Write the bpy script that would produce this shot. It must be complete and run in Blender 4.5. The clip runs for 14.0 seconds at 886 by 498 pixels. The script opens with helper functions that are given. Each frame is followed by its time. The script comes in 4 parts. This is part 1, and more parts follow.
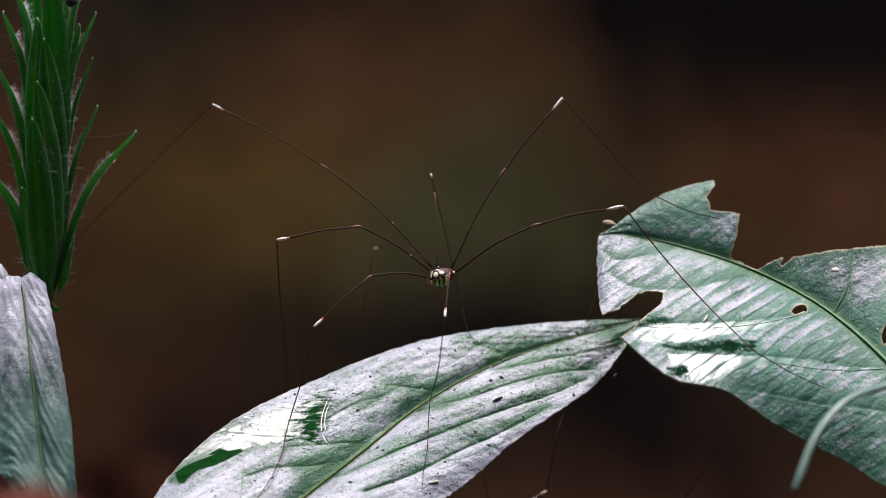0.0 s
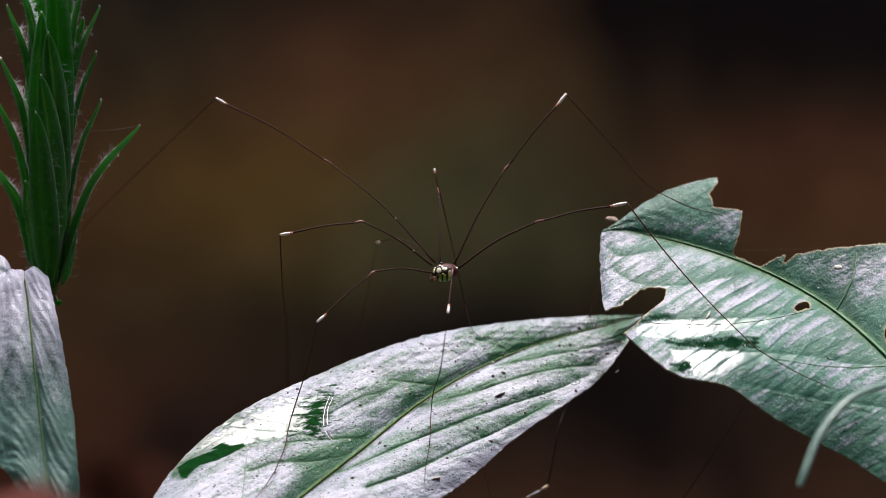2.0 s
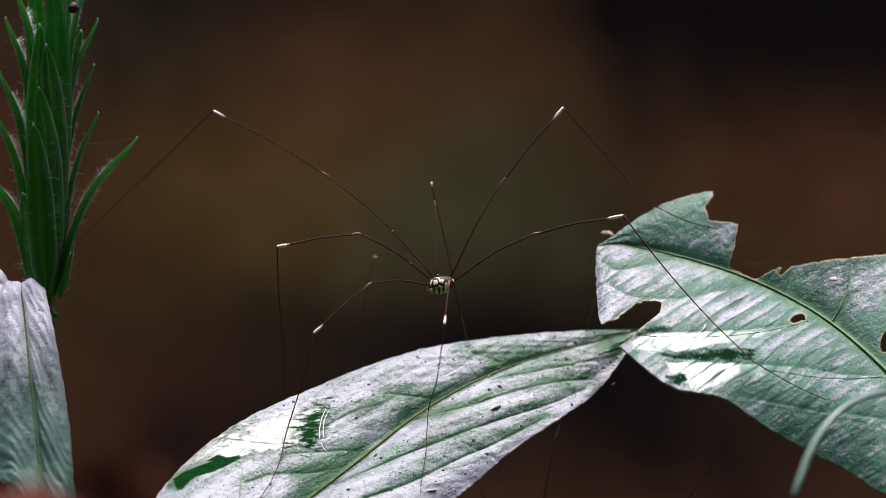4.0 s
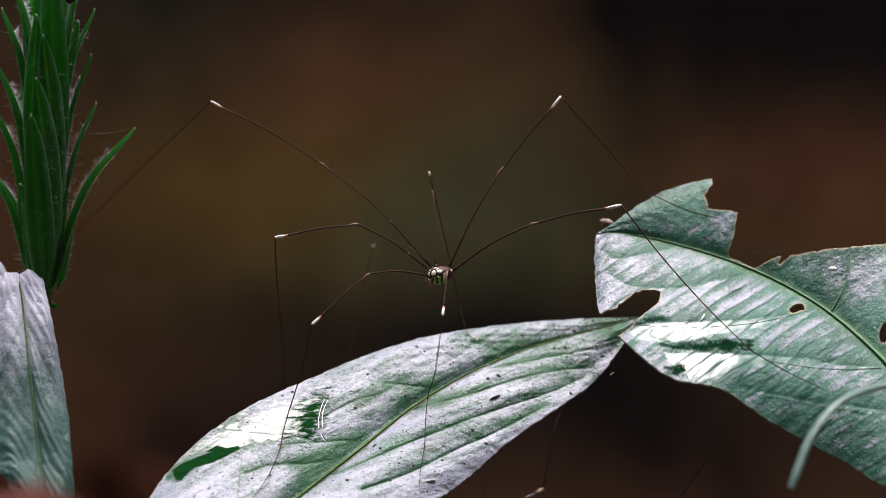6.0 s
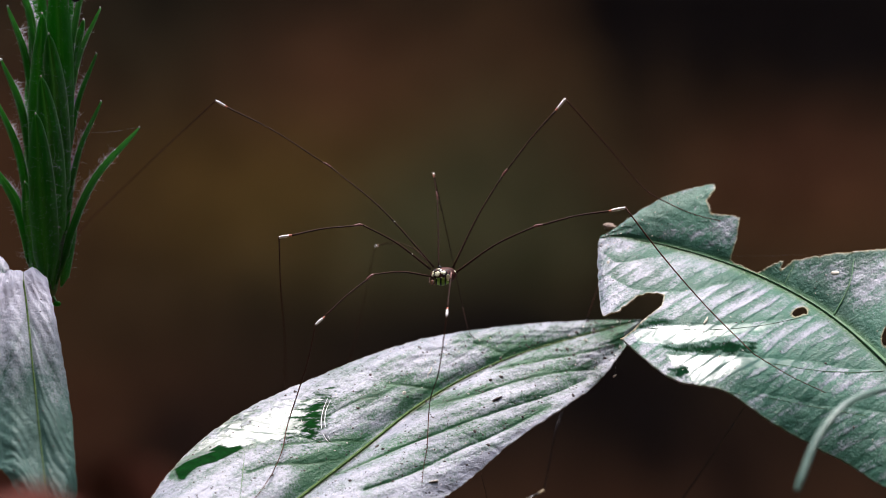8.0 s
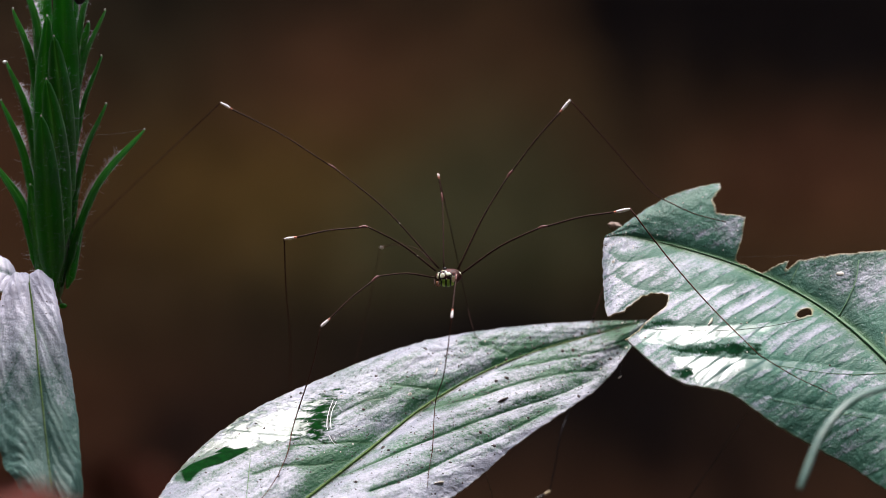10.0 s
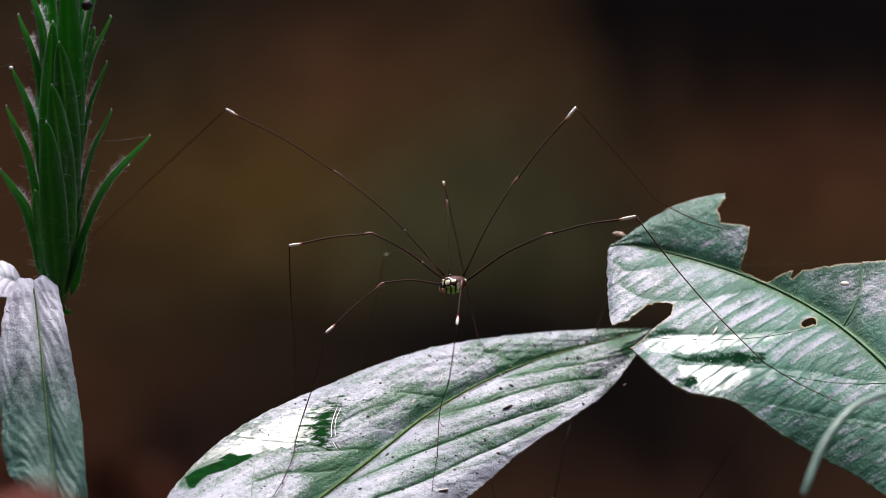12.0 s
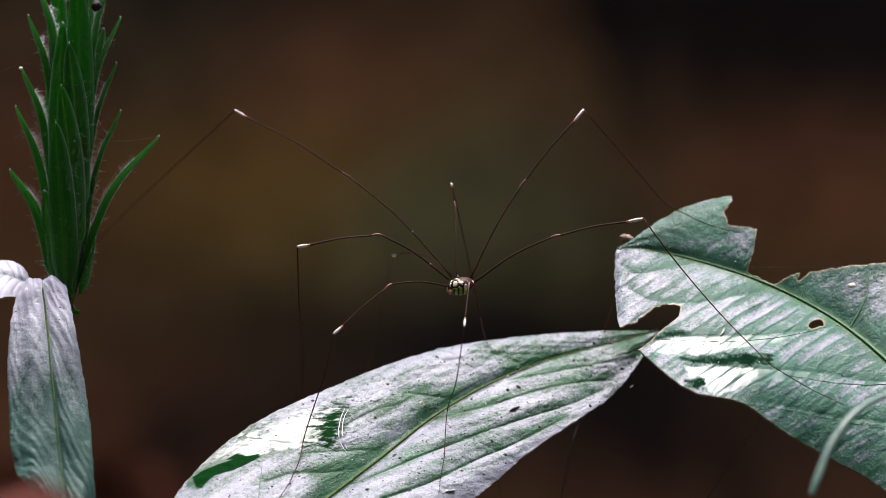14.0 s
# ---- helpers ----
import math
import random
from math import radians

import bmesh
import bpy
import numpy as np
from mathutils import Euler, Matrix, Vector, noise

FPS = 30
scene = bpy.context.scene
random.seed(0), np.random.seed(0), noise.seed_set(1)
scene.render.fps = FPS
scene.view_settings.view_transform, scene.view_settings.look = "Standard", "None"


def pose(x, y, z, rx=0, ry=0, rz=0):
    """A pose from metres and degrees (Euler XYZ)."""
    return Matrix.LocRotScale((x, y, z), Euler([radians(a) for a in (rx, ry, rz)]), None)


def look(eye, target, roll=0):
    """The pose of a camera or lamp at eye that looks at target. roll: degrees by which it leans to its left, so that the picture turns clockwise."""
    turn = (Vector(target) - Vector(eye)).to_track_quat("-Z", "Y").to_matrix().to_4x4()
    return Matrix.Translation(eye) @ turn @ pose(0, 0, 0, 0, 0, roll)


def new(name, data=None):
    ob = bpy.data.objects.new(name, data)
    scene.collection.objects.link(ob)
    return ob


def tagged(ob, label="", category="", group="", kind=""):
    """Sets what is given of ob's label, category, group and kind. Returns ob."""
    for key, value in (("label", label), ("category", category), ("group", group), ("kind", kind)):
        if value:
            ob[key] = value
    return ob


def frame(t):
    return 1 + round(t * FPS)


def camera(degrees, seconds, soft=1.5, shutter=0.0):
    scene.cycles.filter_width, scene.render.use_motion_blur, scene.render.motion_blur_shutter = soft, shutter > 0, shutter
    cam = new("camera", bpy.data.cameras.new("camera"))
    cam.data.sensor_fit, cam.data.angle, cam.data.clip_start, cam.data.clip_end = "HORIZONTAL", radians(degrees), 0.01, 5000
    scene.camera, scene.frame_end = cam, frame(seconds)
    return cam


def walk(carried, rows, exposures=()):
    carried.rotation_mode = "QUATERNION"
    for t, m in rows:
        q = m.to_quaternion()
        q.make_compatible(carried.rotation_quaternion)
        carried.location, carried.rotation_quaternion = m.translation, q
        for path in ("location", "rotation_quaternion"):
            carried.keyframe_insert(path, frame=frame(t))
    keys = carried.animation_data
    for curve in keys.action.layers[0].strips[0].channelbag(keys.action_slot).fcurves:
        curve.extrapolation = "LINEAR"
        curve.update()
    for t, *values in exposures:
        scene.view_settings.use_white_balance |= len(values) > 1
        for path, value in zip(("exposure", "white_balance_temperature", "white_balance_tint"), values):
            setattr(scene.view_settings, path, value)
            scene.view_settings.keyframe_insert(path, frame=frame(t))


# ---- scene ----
# A long-legged harvestman rests over glossy forest leaves; a macro lens, hand-held, at about 45 cm.
cam = camera(20.0, 14.0, soft=0.85)
cam.data.dof.use_dof = True
cam.data.dof.focus_distance = 0.446
cam.data.dof.aperture_fstop = 10.5
# the camera stands on its tripod; the plants stir before it
STAND = pose(0, -0.45, 0.3, 90, 0, 0)
walk(cam, [(0.0, STAND), (14.0, STAND)], exposures=[(0.0, 1.10), (12.5, 1.10), (14.0, 1.14)])

# ---- light: sky and sun through a gap in an added, unseen canopy straight above ----
world = bpy.data.worlds.new("forest_sky")
scene.world = world
world.use_nodes = True
wn = world.node_tree
sky = wn.nodes.new("ShaderNodeTexSky")
sky.sky_type = "NISHITA"
sky.sun_disc = False
sky.dust_density = 4.0
sky.sun_elevation = radians(80)
sky.sun_rotation = radians(0)
# light that has come through leaves is a little warmer than the open sky
tint = wn.nodes.new("ShaderNodeMix")
tint.data_type, tint.blend_type = "RGBA", "MULTIPLY"
tint.inputs[0].default_value = 1.0
tint.inputs[7].default_value = (1.0, 0.965, 0.94, 1)
wn.links.new(sky.outputs[0], tint.inputs[6])
wn.links.new(tint.outputs[2], wn.nodes["Background"].inputs[0])
wn.nodes["Background"].inputs[1].default_value = 0.15
sun = new("sun", bpy.data.lights.new("sun", "SUN"))
sun.data.energy = 2.8
sun.data.angle = radians(24)
sun.data.color = (1.0, 0.94, 0.99)
sun.matrix_world = look((0.0, 0.38, 3), (0, 0, 0))

MM = 0.001


# ---- materials ----
def material(name):
    m = bpy.data.materials.new(name)
    m.use_nodes = True
    return m, m.node_tree, m.node_tree.nodes["Principled BSDF"]


def add(nt, kind, **values):
    n = nt.nodes.new("ShaderNode" + kind)
    for k, v in values.items():
        n.inputs[k.replace("_", " ")].default_value = v
    return n


def ramp(nt, source, stops):
    n = nt.nodes.new("ShaderNodeValToRGB")
    e = n.color_ramp.elements
    while len(e) < len(stops):
        e.new(0.5)
    for el, (p, c) in zip(e, stops):
        el.position, el.color = p, (*c, 1) if len(c) == 3 else c
    nt.links.new(source, n.inputs[0])
    return n.outputs[0]


def mixed(nt, fac, a, b):
    n = nt.nodes.new("ShaderNodeMix")
    n.data_type = "RGBA"
    for i, s in ((0, fac), (6, a), (7, b)):
        if isinstance(s, (int, float)):
            n.inputs[i].default_value = s
        elif isinstance(s, tuple):
            n.inputs[i].default_value = (*s, 1)
        else:
            nt.links.new(s, n.inputs[i])
    return n.outputs[2]


def attribute(nt, name):
    n = nt.nodes.new("ShaderNodeAttribute")
    n.attribute_name = name
    return n.outputs["Fac"]


def maths(nt, op, a, b=0.0, clamp=False):
    n = nt.nodes.new("ShaderNodeMath")
    n.operation, n.use_clamp = op, clamp
    for i, s in ((0, a), (1, b)):
        if isinstance(s, (int, float)):
            n.inputs[i].default_value = s
        else:
            nt.links.new(s, n.inputs[i])
    return n.outputs[0]


def grain(nt, scale, detail=4.0, rough=0.6):
    co = nt.nodes.new("ShaderNodeTexCoord")
    n = add(nt, "TexNoise", Scale=scale, Detail=detail, Roughness=rough)
    nt.links.new(co.outputs["Object"], n.inputs["Vector"])
    return n.outputs[0]


def bump(nt, bsdf, height, distance, strength=1.0):
    n = add(nt, "Bump", Strength=strength, Distance=distance)
    nt.links.new(height, n.inputs["Height"])
    nt.links.new(n.outputs[0], bsdf.inputs["Normal"])


def surface(name, dark, light, rough=0.5, scale=800.0, bump_mm=0.05, spread=(0.35, 0.7), spec=0.5, metal=0.0):
    m, nt, b = material(name)
    g = grain(nt, scale)
    nt.links.new(ramp(nt, g, [(spread[0], dark), (spread[1], light)]), b.inputs["Base Color"])
    b.inputs["Roughness"].default_value = rough
    b.inputs["Specular IOR Level"].default_value = spec
    b.inputs["Metallic"].default_value = metal
    if bump_mm:
        bump(nt, b, grain(nt, scale * 2.3), bump_mm * MM)
    return m


def leaf_material(name, deep, fresh, vein, rough=0.44, sheen_powder=(0.222, 0.236, 0.284), streaks=1.0, reflected_dark=(0.0008, 0.023, 0.0028), grid=4.6, crinkle=1.9, mottle=1.1):
    """Waxy leaf: green blade, pale veins, a powdery bloom in streaks that also paints the pale sheen, wet film where
    the leaf is wet, dark reflections painted green, dry tan rims at bites.
    """
    m, nt, b = material(name)
    flow = nt.nodes.new("ShaderNodeCombineXYZ")
    nt.links.new(attribute(nt, "across"), flow.inputs[0])
    nt.links.new(maths(nt, "MULTIPLY", attribute(nt, "along"), 0.22), flow.inputs[1])
    streak = add(nt, "TexNoise", Scale=grid, Detail=5.0, Roughness=0.6)
    nt.links.new(flow.outputs[0], streak.inputs["Vector"])
    patch = grain(nt, 60.0, 3)
    fine = grain(nt, 1100.0, 5, 0.65)
    pits = grain(nt, 2600.0, 3)
    wet = attribute(nt, "wet")
    col = ramp(nt, patch, [(0.32, deep), (0.7, fresh)])
    # pale colour for the bloom and for the sheen painted along with it
    cover = maths(nt, "ADD", attribute(nt, "sheen_bloom"), maths(nt, "MULTIPLY", maths(nt, "SUBTRACT", streak.outputs[0], 0.5), 2.1 * streaks))
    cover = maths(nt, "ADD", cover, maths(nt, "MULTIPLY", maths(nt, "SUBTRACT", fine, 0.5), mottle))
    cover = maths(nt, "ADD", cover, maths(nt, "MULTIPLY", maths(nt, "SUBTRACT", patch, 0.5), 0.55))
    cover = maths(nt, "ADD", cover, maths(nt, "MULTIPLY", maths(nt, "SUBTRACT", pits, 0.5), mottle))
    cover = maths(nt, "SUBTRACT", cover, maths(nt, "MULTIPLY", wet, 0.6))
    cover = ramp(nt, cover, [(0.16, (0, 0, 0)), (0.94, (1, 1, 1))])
    col = mixed(nt, cover, col, sheen_powder)
    # dark green patches paint what the wet film mirrors of its dark surroundings
    dark_reflection = attribute(nt, "dark_reflection")
    col = mixed(nt, dark_reflection, col, ramp(nt, fine, [(0.3, tuple(c * 0.6 for c in reflected_dark)), (0.7, tuple(c * 1.5 for c in reflected_dark))]))
    col = mixed(nt, attribute(nt, "vein"), col, vein)
    col = mixed(nt, attribute(nt, "rim"), col, (0.26, 0.22, 0.12))
    nt.links.new(col, b.inputs["Base Color"])
    dull = maths(nt, "ADD", maths(nt, "MULTIPLY", patch, 0.16), rough - 0.12)
    dull = maths(nt, "ADD", dull, maths(nt, "MULTIPLY", fine, 0.12))
    film = maths(nt, "MULTIPLY", dull, maths(nt, "SUBTRACT", 1.0, maths(nt, "MULTIPLY", wet, 0.30)))
    nt.links.new(maths(nt, "ADD", film, maths(nt, "MULTIPLY", attribute(nt, "dark_reflection"), 0.5)), b.inputs["Roughness"])
    relief = maths(nt, "ADD", maths(nt, "MULTIPLY", streak.outputs[0], min(crinkle, 2.2 * streaks)), maths(nt, "MULTIPLY", fine, 0.7))
    relief = maths(nt, "ADD", relief, maths(nt, "MULTIPLY", grain(nt, 200.0, 2), 1.0))
    relief = maths(nt, "ADD", relief, maths(nt, "MULTIPLY", maths(nt, "MULTIPLY", grain(nt, 100.0, 3), wet), 0.8))
    relief = maths(nt, "ADD", relief, maths(nt, "MULTIPLY", pits, 0.35))
    n = add(nt, "Bump", Distance=0.0003)
    nt.links.new(maths(nt, "SUBTRACT", 1.0, maths(nt, "MULTIPLY", wet, 0.82)), n.inputs["Strength"])
    nt.links.new(relief, n.inputs["Height"])
    nt.links.new(n.outputs[0], b.inputs["Normal"])
    gloss = maths(nt, "MAXIMUM", maths(nt, "ADD", maths(nt, "MULTIPLY", cover, 0.5), 0.25), maths(nt, "MULTIPLY", wet, 0.8))
    nt.links.new(maths(nt, "MULTIPLY", gloss, maths(nt, "SUBTRACT", 1.0, maths(nt, "MULTIPLY", dark_reflection, 0.97))), b.inputs["Specular IOR Level"])
    return m


LEAF = leaf_material("waxy_leaf", (0.008, 0.050, 0.020), (0.026, 0.112, 0.044), (0.11, 0.145, 0.035))
LEAF_BLUE = leaf_material("waxy_leaf_cool", (0.017, 0.068, 0.043), (0.042, 0.145, 0.094), (0.050, 0.135, 0.042), streaks=1.2, reflected_dark=(0.001, 0.018, 0.006), grid=5.8, crinkle=1.0)
LEAF_GREY = leaf_material("old_leaf_grey", (0.020, 0.068, 0.050), (0.045, 0.095, 0.080), (0.05, 0.08, 0.035), 0.50, (0.38, 0.38, 0.45), 0.12, mottle=0.5)
BRACT = surface("bract_green", (0.003, 0.060, 0.002), (0.022, 0.265, 0.008), 0.38, 160, 0.35, (0.30, 0.75), 0.25)
bract_tree = BRACT.node_tree
bract_skin = bract_tree.nodes["Principled BSDF"].inputs["Base Color"]
bract_skin_from = bract_skin.links[0].from_socket
bract_ribbed = mixed(bract_tree, maths(bract_tree, "MULTIPLY", attribute(bract_tree, "mid"), 0.85), bract_skin_from, (0.11, 0.36, 0.040))
bract_lines = maths(bract_tree, "SINE", maths(bract_tree, "MULTIPLY", attribute(bract_tree, "across"), 21.0))
bract_ribbed = mixed(bract_tree, ramp(bract_tree, bract_lines, [(0.55, (0, 0, 0)), (0.95, (0.5, 0.5, 0.5))]), bract_ribbed, (0.003, 0.035, 0.004))
bract_tree.links.new(mixed(bract_tree, maths(bract_tree, "MULTIPLY", attribute(bract_tree, "margin"), 0.65), bract_ribbed, (0.20, 0.30, 0.18)), bract_skin)
bract_own = bract_tree.nodes.new("ShaderNodeObjectInfo")
bract_tone = bract_skin.links[0].from_socket
bract_deep = mixed(bract_tree, ramp(bract_tree, bract_own.outputs["Random"], [(0.0, (0.0, 0.0, 0.0)), (1.0, (0.45, 0.45, 0.45))]), bract_tone, (0.004, 0.040, 0.008))
bract_tree.links.new(bract_deep, bract_skin)
bract_tree.nodes["Principled BSDF"].inputs["Sheen Weight"].default_value = 0.13
bract_tree.nodes["Principled BSDF"].inputs["Sheen Roughness"].default_value = 0.35
bract_glow = add(bract_tree, "BsdfTranslucent", Color=(0.08, 0.55, 0.02, 1))
bract_mix = add(bract_tree, "MixShader", Fac=0.45)
bract_tree.links.new(bract_tree.nodes["Principled BSDF"].outputs[0], bract_mix.inputs[1])
bract_tree.links.new(bract_glow.outputs[0], bract_mix.inputs[2])
bract_tree.links.new(bract_mix.outputs[0], bract_tree.nodes["Material Output"].inputs[0])
STEM = surface("green_stem", (0.03, 0.09, 0.02), (0.06, 0.15, 0.04), 0.5, 400, 0.1)
HAIR = surface("plant_hair", (0.68, 0.68, 0.68), (0.82, 0.82, 0.82), 0.4, 500, 0)
SILK = surface("spider_silk", (0.25, 0.24, 0.23), (0.35, 0.33, 0.32), 0.4, 500, 0)
LEG = surface("leg_dark", (0.022, 0.008, 0.004), (0.048, 0.018, 0.009), 0.6, 3000, 0.01, spec=0.12)
SHIN = surface("leg_thread_russet", (0.040, 0.013, 0.007), (0.080, 0.027, 0.014), 0.6, 3000, 0.01, spec=0.12)
JOINT = surface("leg_joint_russet", (0.10, 0.030, 0.022), (0.18, 0.06, 0.045), 0.5, 3000, 0.01)
BAND = surface("leg_band_white", (0.75, 0.70, 0.64), (0.9, 0.87, 0.82), 0.4, 2000, 0.01)
BAND_EDGE = surface("leg_band_edge", (0.5, 0.16, 0.09), (0.62, 0.24, 0.14), 0.4, 2000, 0.01)
SHELL = surface("body_russet", (0.022, 0.007, 0.006), (0.11, 0.030, 0.024), 0.45, 1800, 0.12, spec=0.2)
MOUTH = surface("mouth_russet", (0.16, 0.055, 0.020), (0.30, 0.12, 0.05), 0.5, 1800, 0.03)
SPOT = surface("cream_spot", (0.75, 0.75, 0.5), (0.9, 0.9, 0.68), 0.4, 2500, 0.03)
LIME = surface("lime_belly", (0.12, 0.26, 0.02), (0.42, 0.62, 0.12), 0.5, 1500, 0.03, spec=0.15)
lime_tree = LIME.node_tree
lime_skin = lime_tree.nodes["Principled BSDF"].inputs["Base Color"]
lime_from = lime_skin.links[0].from_socket
lime_axes = lime_tree.nodes.new("ShaderNodeSeparateXYZ")
lime_tree.links.new(lime_tree.nodes.new("ShaderNodeTexCoord").outputs["Object"], lime_axes.inputs[0])
lime_bars = maths(lime_tree, "SINE", maths(lime_tree, "MULTIPLY", lime_axes.outputs[0], 2 * math.pi / 0.00082))
lime_tree.links.new(mixed(lime_tree, ramp(lime_tree, lime_bars, [(0.15, (0, 0, 0)), (0.6, (1, 1, 1))]), lime_from, (0.004, 0.003, 0.002)), lime_skin)
BERRY = surface("dull_berry_skin", (0.006, 0.005, 0.006), (0.03, 0.026, 0.03), 0.6, 1500, 0.08, spec=0.3)
BLACK = surface("black_chitin", (0.008, 0.006, 0.006), (0.02, 0.016, 0.014), 0.25, 2500, 0.02)
SPECK = surface("dark_speck", (0.02, 0.012, 0.01), (0.06, 0.04, 0.03), 0.7, 900, 0)
VEIN = surface("raised_vein", (0.060, 0.150, 0.070), (0.12, 0.22, 0.11), 0.6, 500, 0.05, spec=0.25)
VEIN_DARK = surface("raised_vein_dark", (0.004, 0.030, 0.012), (0.010, 0.055, 0.022), 0.5, 500, 0.03, spec=0.3)
RIB = surface("olive_midrib", (0.030, 0.072, 0.012), (0.085, 0.140, 0.030), 0.65, 900, 0.12, spec=0.15)
HUSK = surface("dry_husk", (0.16, 0.10, 0.07), (0.42, 0.32, 0.25), 0.7, 900, 0.1)
TAN = surface("leg_band_tan", (0.26, 0.19, 0.09), (0.40, 0.31, 0.17), 0.5, 2000, 0.01)
CRUMB = surface("pale_crumb", (0.4, 0.36, 0.28), (0.6, 0.58, 0.52), 0.6, 900, 0.02)
DEAD = surface("dead_leaf_red", (0.032, 0.007, 0.004), (0.080, 0.015, 0.008), 0.8, 60, 0.3, spec=0.15)
BLADE = surface("pale_tendril", (0.065, 0.125, 0.100), (0.105, 0.17, 0.135), 0.45, 250, 0.1)
UNSEEN_CANOPY = surface("unseen_canopy_leaves", (0.01, 0.03, 0.008), (0.03, 0.07, 0.02), 0.7, 6, 20.0)
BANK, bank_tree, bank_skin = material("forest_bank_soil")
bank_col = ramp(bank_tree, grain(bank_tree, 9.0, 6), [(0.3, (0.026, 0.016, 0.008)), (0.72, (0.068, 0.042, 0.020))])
# the last entry is near-black, for shade painted on the bank
for patch_name, patch_dark, patch_light in (("pale_earth", (0.118, 0.059, 0.019), (0.235, 0.122, 0.038)), ("moss", (0.134, 0.072, 0.014), (0.258, 0.136, 0.030)), ("algae", (0.080, 0.072, 0.026), (0.16, 0.138, 0.054)),
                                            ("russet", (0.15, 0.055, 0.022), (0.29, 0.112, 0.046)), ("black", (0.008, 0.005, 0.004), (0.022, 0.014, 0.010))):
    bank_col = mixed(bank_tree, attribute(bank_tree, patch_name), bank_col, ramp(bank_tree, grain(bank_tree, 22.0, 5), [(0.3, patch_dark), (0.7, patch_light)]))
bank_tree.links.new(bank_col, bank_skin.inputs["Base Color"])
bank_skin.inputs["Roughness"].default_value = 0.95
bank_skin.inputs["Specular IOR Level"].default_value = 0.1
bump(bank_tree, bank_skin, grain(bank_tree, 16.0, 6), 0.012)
LITTER = surface("leaf_litter_russet", (0.075, 0.024, 0.013), (0.17, 0.054, 0.028), 0.8, 20, 1.0, (0.3, 0.7), 0.1)


# ---- mesh helpers ----
def mesh_object(name, verts, faces, mat, parent=None, label="", smooth=True, extra=None):
    me = bpy.data.meshes.new(name)
    me.from_pydata([tuple(v) for v in verts], [], [tuple(f) for f in faces])
    if smooth:
        me.polygons.foreach_set("use_smooth", [True] * len(me.polygons))
    for key, values in (extra or {}).items():
        a = me.attributes.new(key, "FLOAT", "POINT")
        a.data.foreach_set("value", np.asarray(values, dtype=np.float32))
    me.materials.append(mat)
    me.update()
    ob = new(name, me)
    if parent is not None:
        ob.parent = parent
    if label:
        tagged(ob, label)
    return ob


def part(name, bm, mat, parent, label=""):
    me = bpy.data.meshes.new(name)
    bm.to_mesh(me)
    bm.free()
    me.polygons.foreach_set("use_smooth", [True] * len(me.polygons))
    me.materials.append(mat)
    ob = new(name, me)
    ob.parent = parent
    if label:
        tagged(ob, label)
    return ob


def spline(points, n):
    """n points on a smooth curve through the given ones."""
    p = np.asarray(points, float)
    p = np.vstack([2 * p[0] - p[1], p, 2 * p[-1] - p[-2]])
    t = np.linspace(0, len(p) - 3 - 1e-9, n)
    i = np.floor(t).astype(int)
    f = (t - i)[:, None]
    a, b, c, d = p[i], p[i + 1], p[i + 2], p[i + 3]
    return 0.5 * (2 * b + (c - a) * f + (2 * a - 5 * b + 4 * c - d) * f ** 2 + (3 * b - a - 3 * c + d) * f ** 3)


def tube_data(path, radii, sides=8, flat=1.0):
    """A closed tube along path; radii given along it; flat squeezes its section."""
    path = np.asarray(path, float)
    n = len(path)
    radii = np.interp(np.linspace(0, 1, n), np.linspace(0, 1, len(radii)), radii)
    tan = np.gradient(path, axis=0)
    tan /= np.linalg.norm(tan, axis=1)[:, None] + 1e-12
    ref = np.array([0.0, 0, 1]) if abs(tan[:, 2]).mean() < 0.9 else np.array([1.0, 0, 0])
    verts, faces = [], []
    for i in range(n):
        s = np.cross(tan[i], ref)
        s /= np.linalg.norm(s) + 1e-12
        u = np.cross(s, tan[i])
        for k in range(sides):
            a = 2 * math.pi * k / sides
            verts.append(path[i] + radii[i] * (math.cos(a) * s + flat * math.sin(a) * u))
    for i in range(n - 1):
        for k in range(sides):
            k2 = (k + 1) % sides
            faces.append((i * sides + k, i * sides + k2, (i + 1) * sides + k2, (i + 1) * sides + k))
    verts += [path[0], path[-1]]
    for k in range(sides):
        faces.append((n * sides, (k + 1) % sides, k))
        faces.append((n * sides + 1, (n - 1) * sides + k, (n - 1) * sides + (k + 1) % sides))
    return verts, faces


def tube(name, points, radii, mat, parent, n=24, sides=8, label="", flat=1.0):
    """points and radii in millimetres"""
    v, f = tube_data(spline(points, n) * MM, np.asarray(radii) * MM, sides, flat)
    return mesh_object(name, v, f, mat, parent, label)


def blob(name, centre, size, mat, parent, label="", turn=(0, 0, 0), lumps=0.0, seg=20, face=None):
    """A rounded, slightly uneven body: centre and half sizes in millimetres."""
    bm = bmesh.new()
    bmesh.ops.create_uvsphere(bm, u_segments=seg, v_segments=seg // 2 + 2, radius=1)
    spin = Vector(face).to_track_quat("Y", "Z").to_matrix().to_4x4() if face else pose(0, 0, 0, *turn)
    m = Matrix.Translation(Vector(centre) * MM) @ spin @ Matrix.Diagonal((*[s * MM for s in size], 1))
    for v in bm.verts:
        v.co *= 1 + lumps * noise.noise(v.co * 2.3 + Vector(centre))
    bm.transform(m)
    return part(name, bm, mat, parent, label)


def thing(name, at, label, category, group="", kind=""):
    ob = new(name)
    ob.location = at
    ob.empty_display_size = 0.01
    return tagged(ob, label, category, group, kind)


def under(ob, parent):
    """Hang world-built meshes under an empty that stands elsewhere."""
    ob.parent = parent
    ob.matrix_parent_inverse = Matrix.Translation(parent.location).inverted()
    return ob


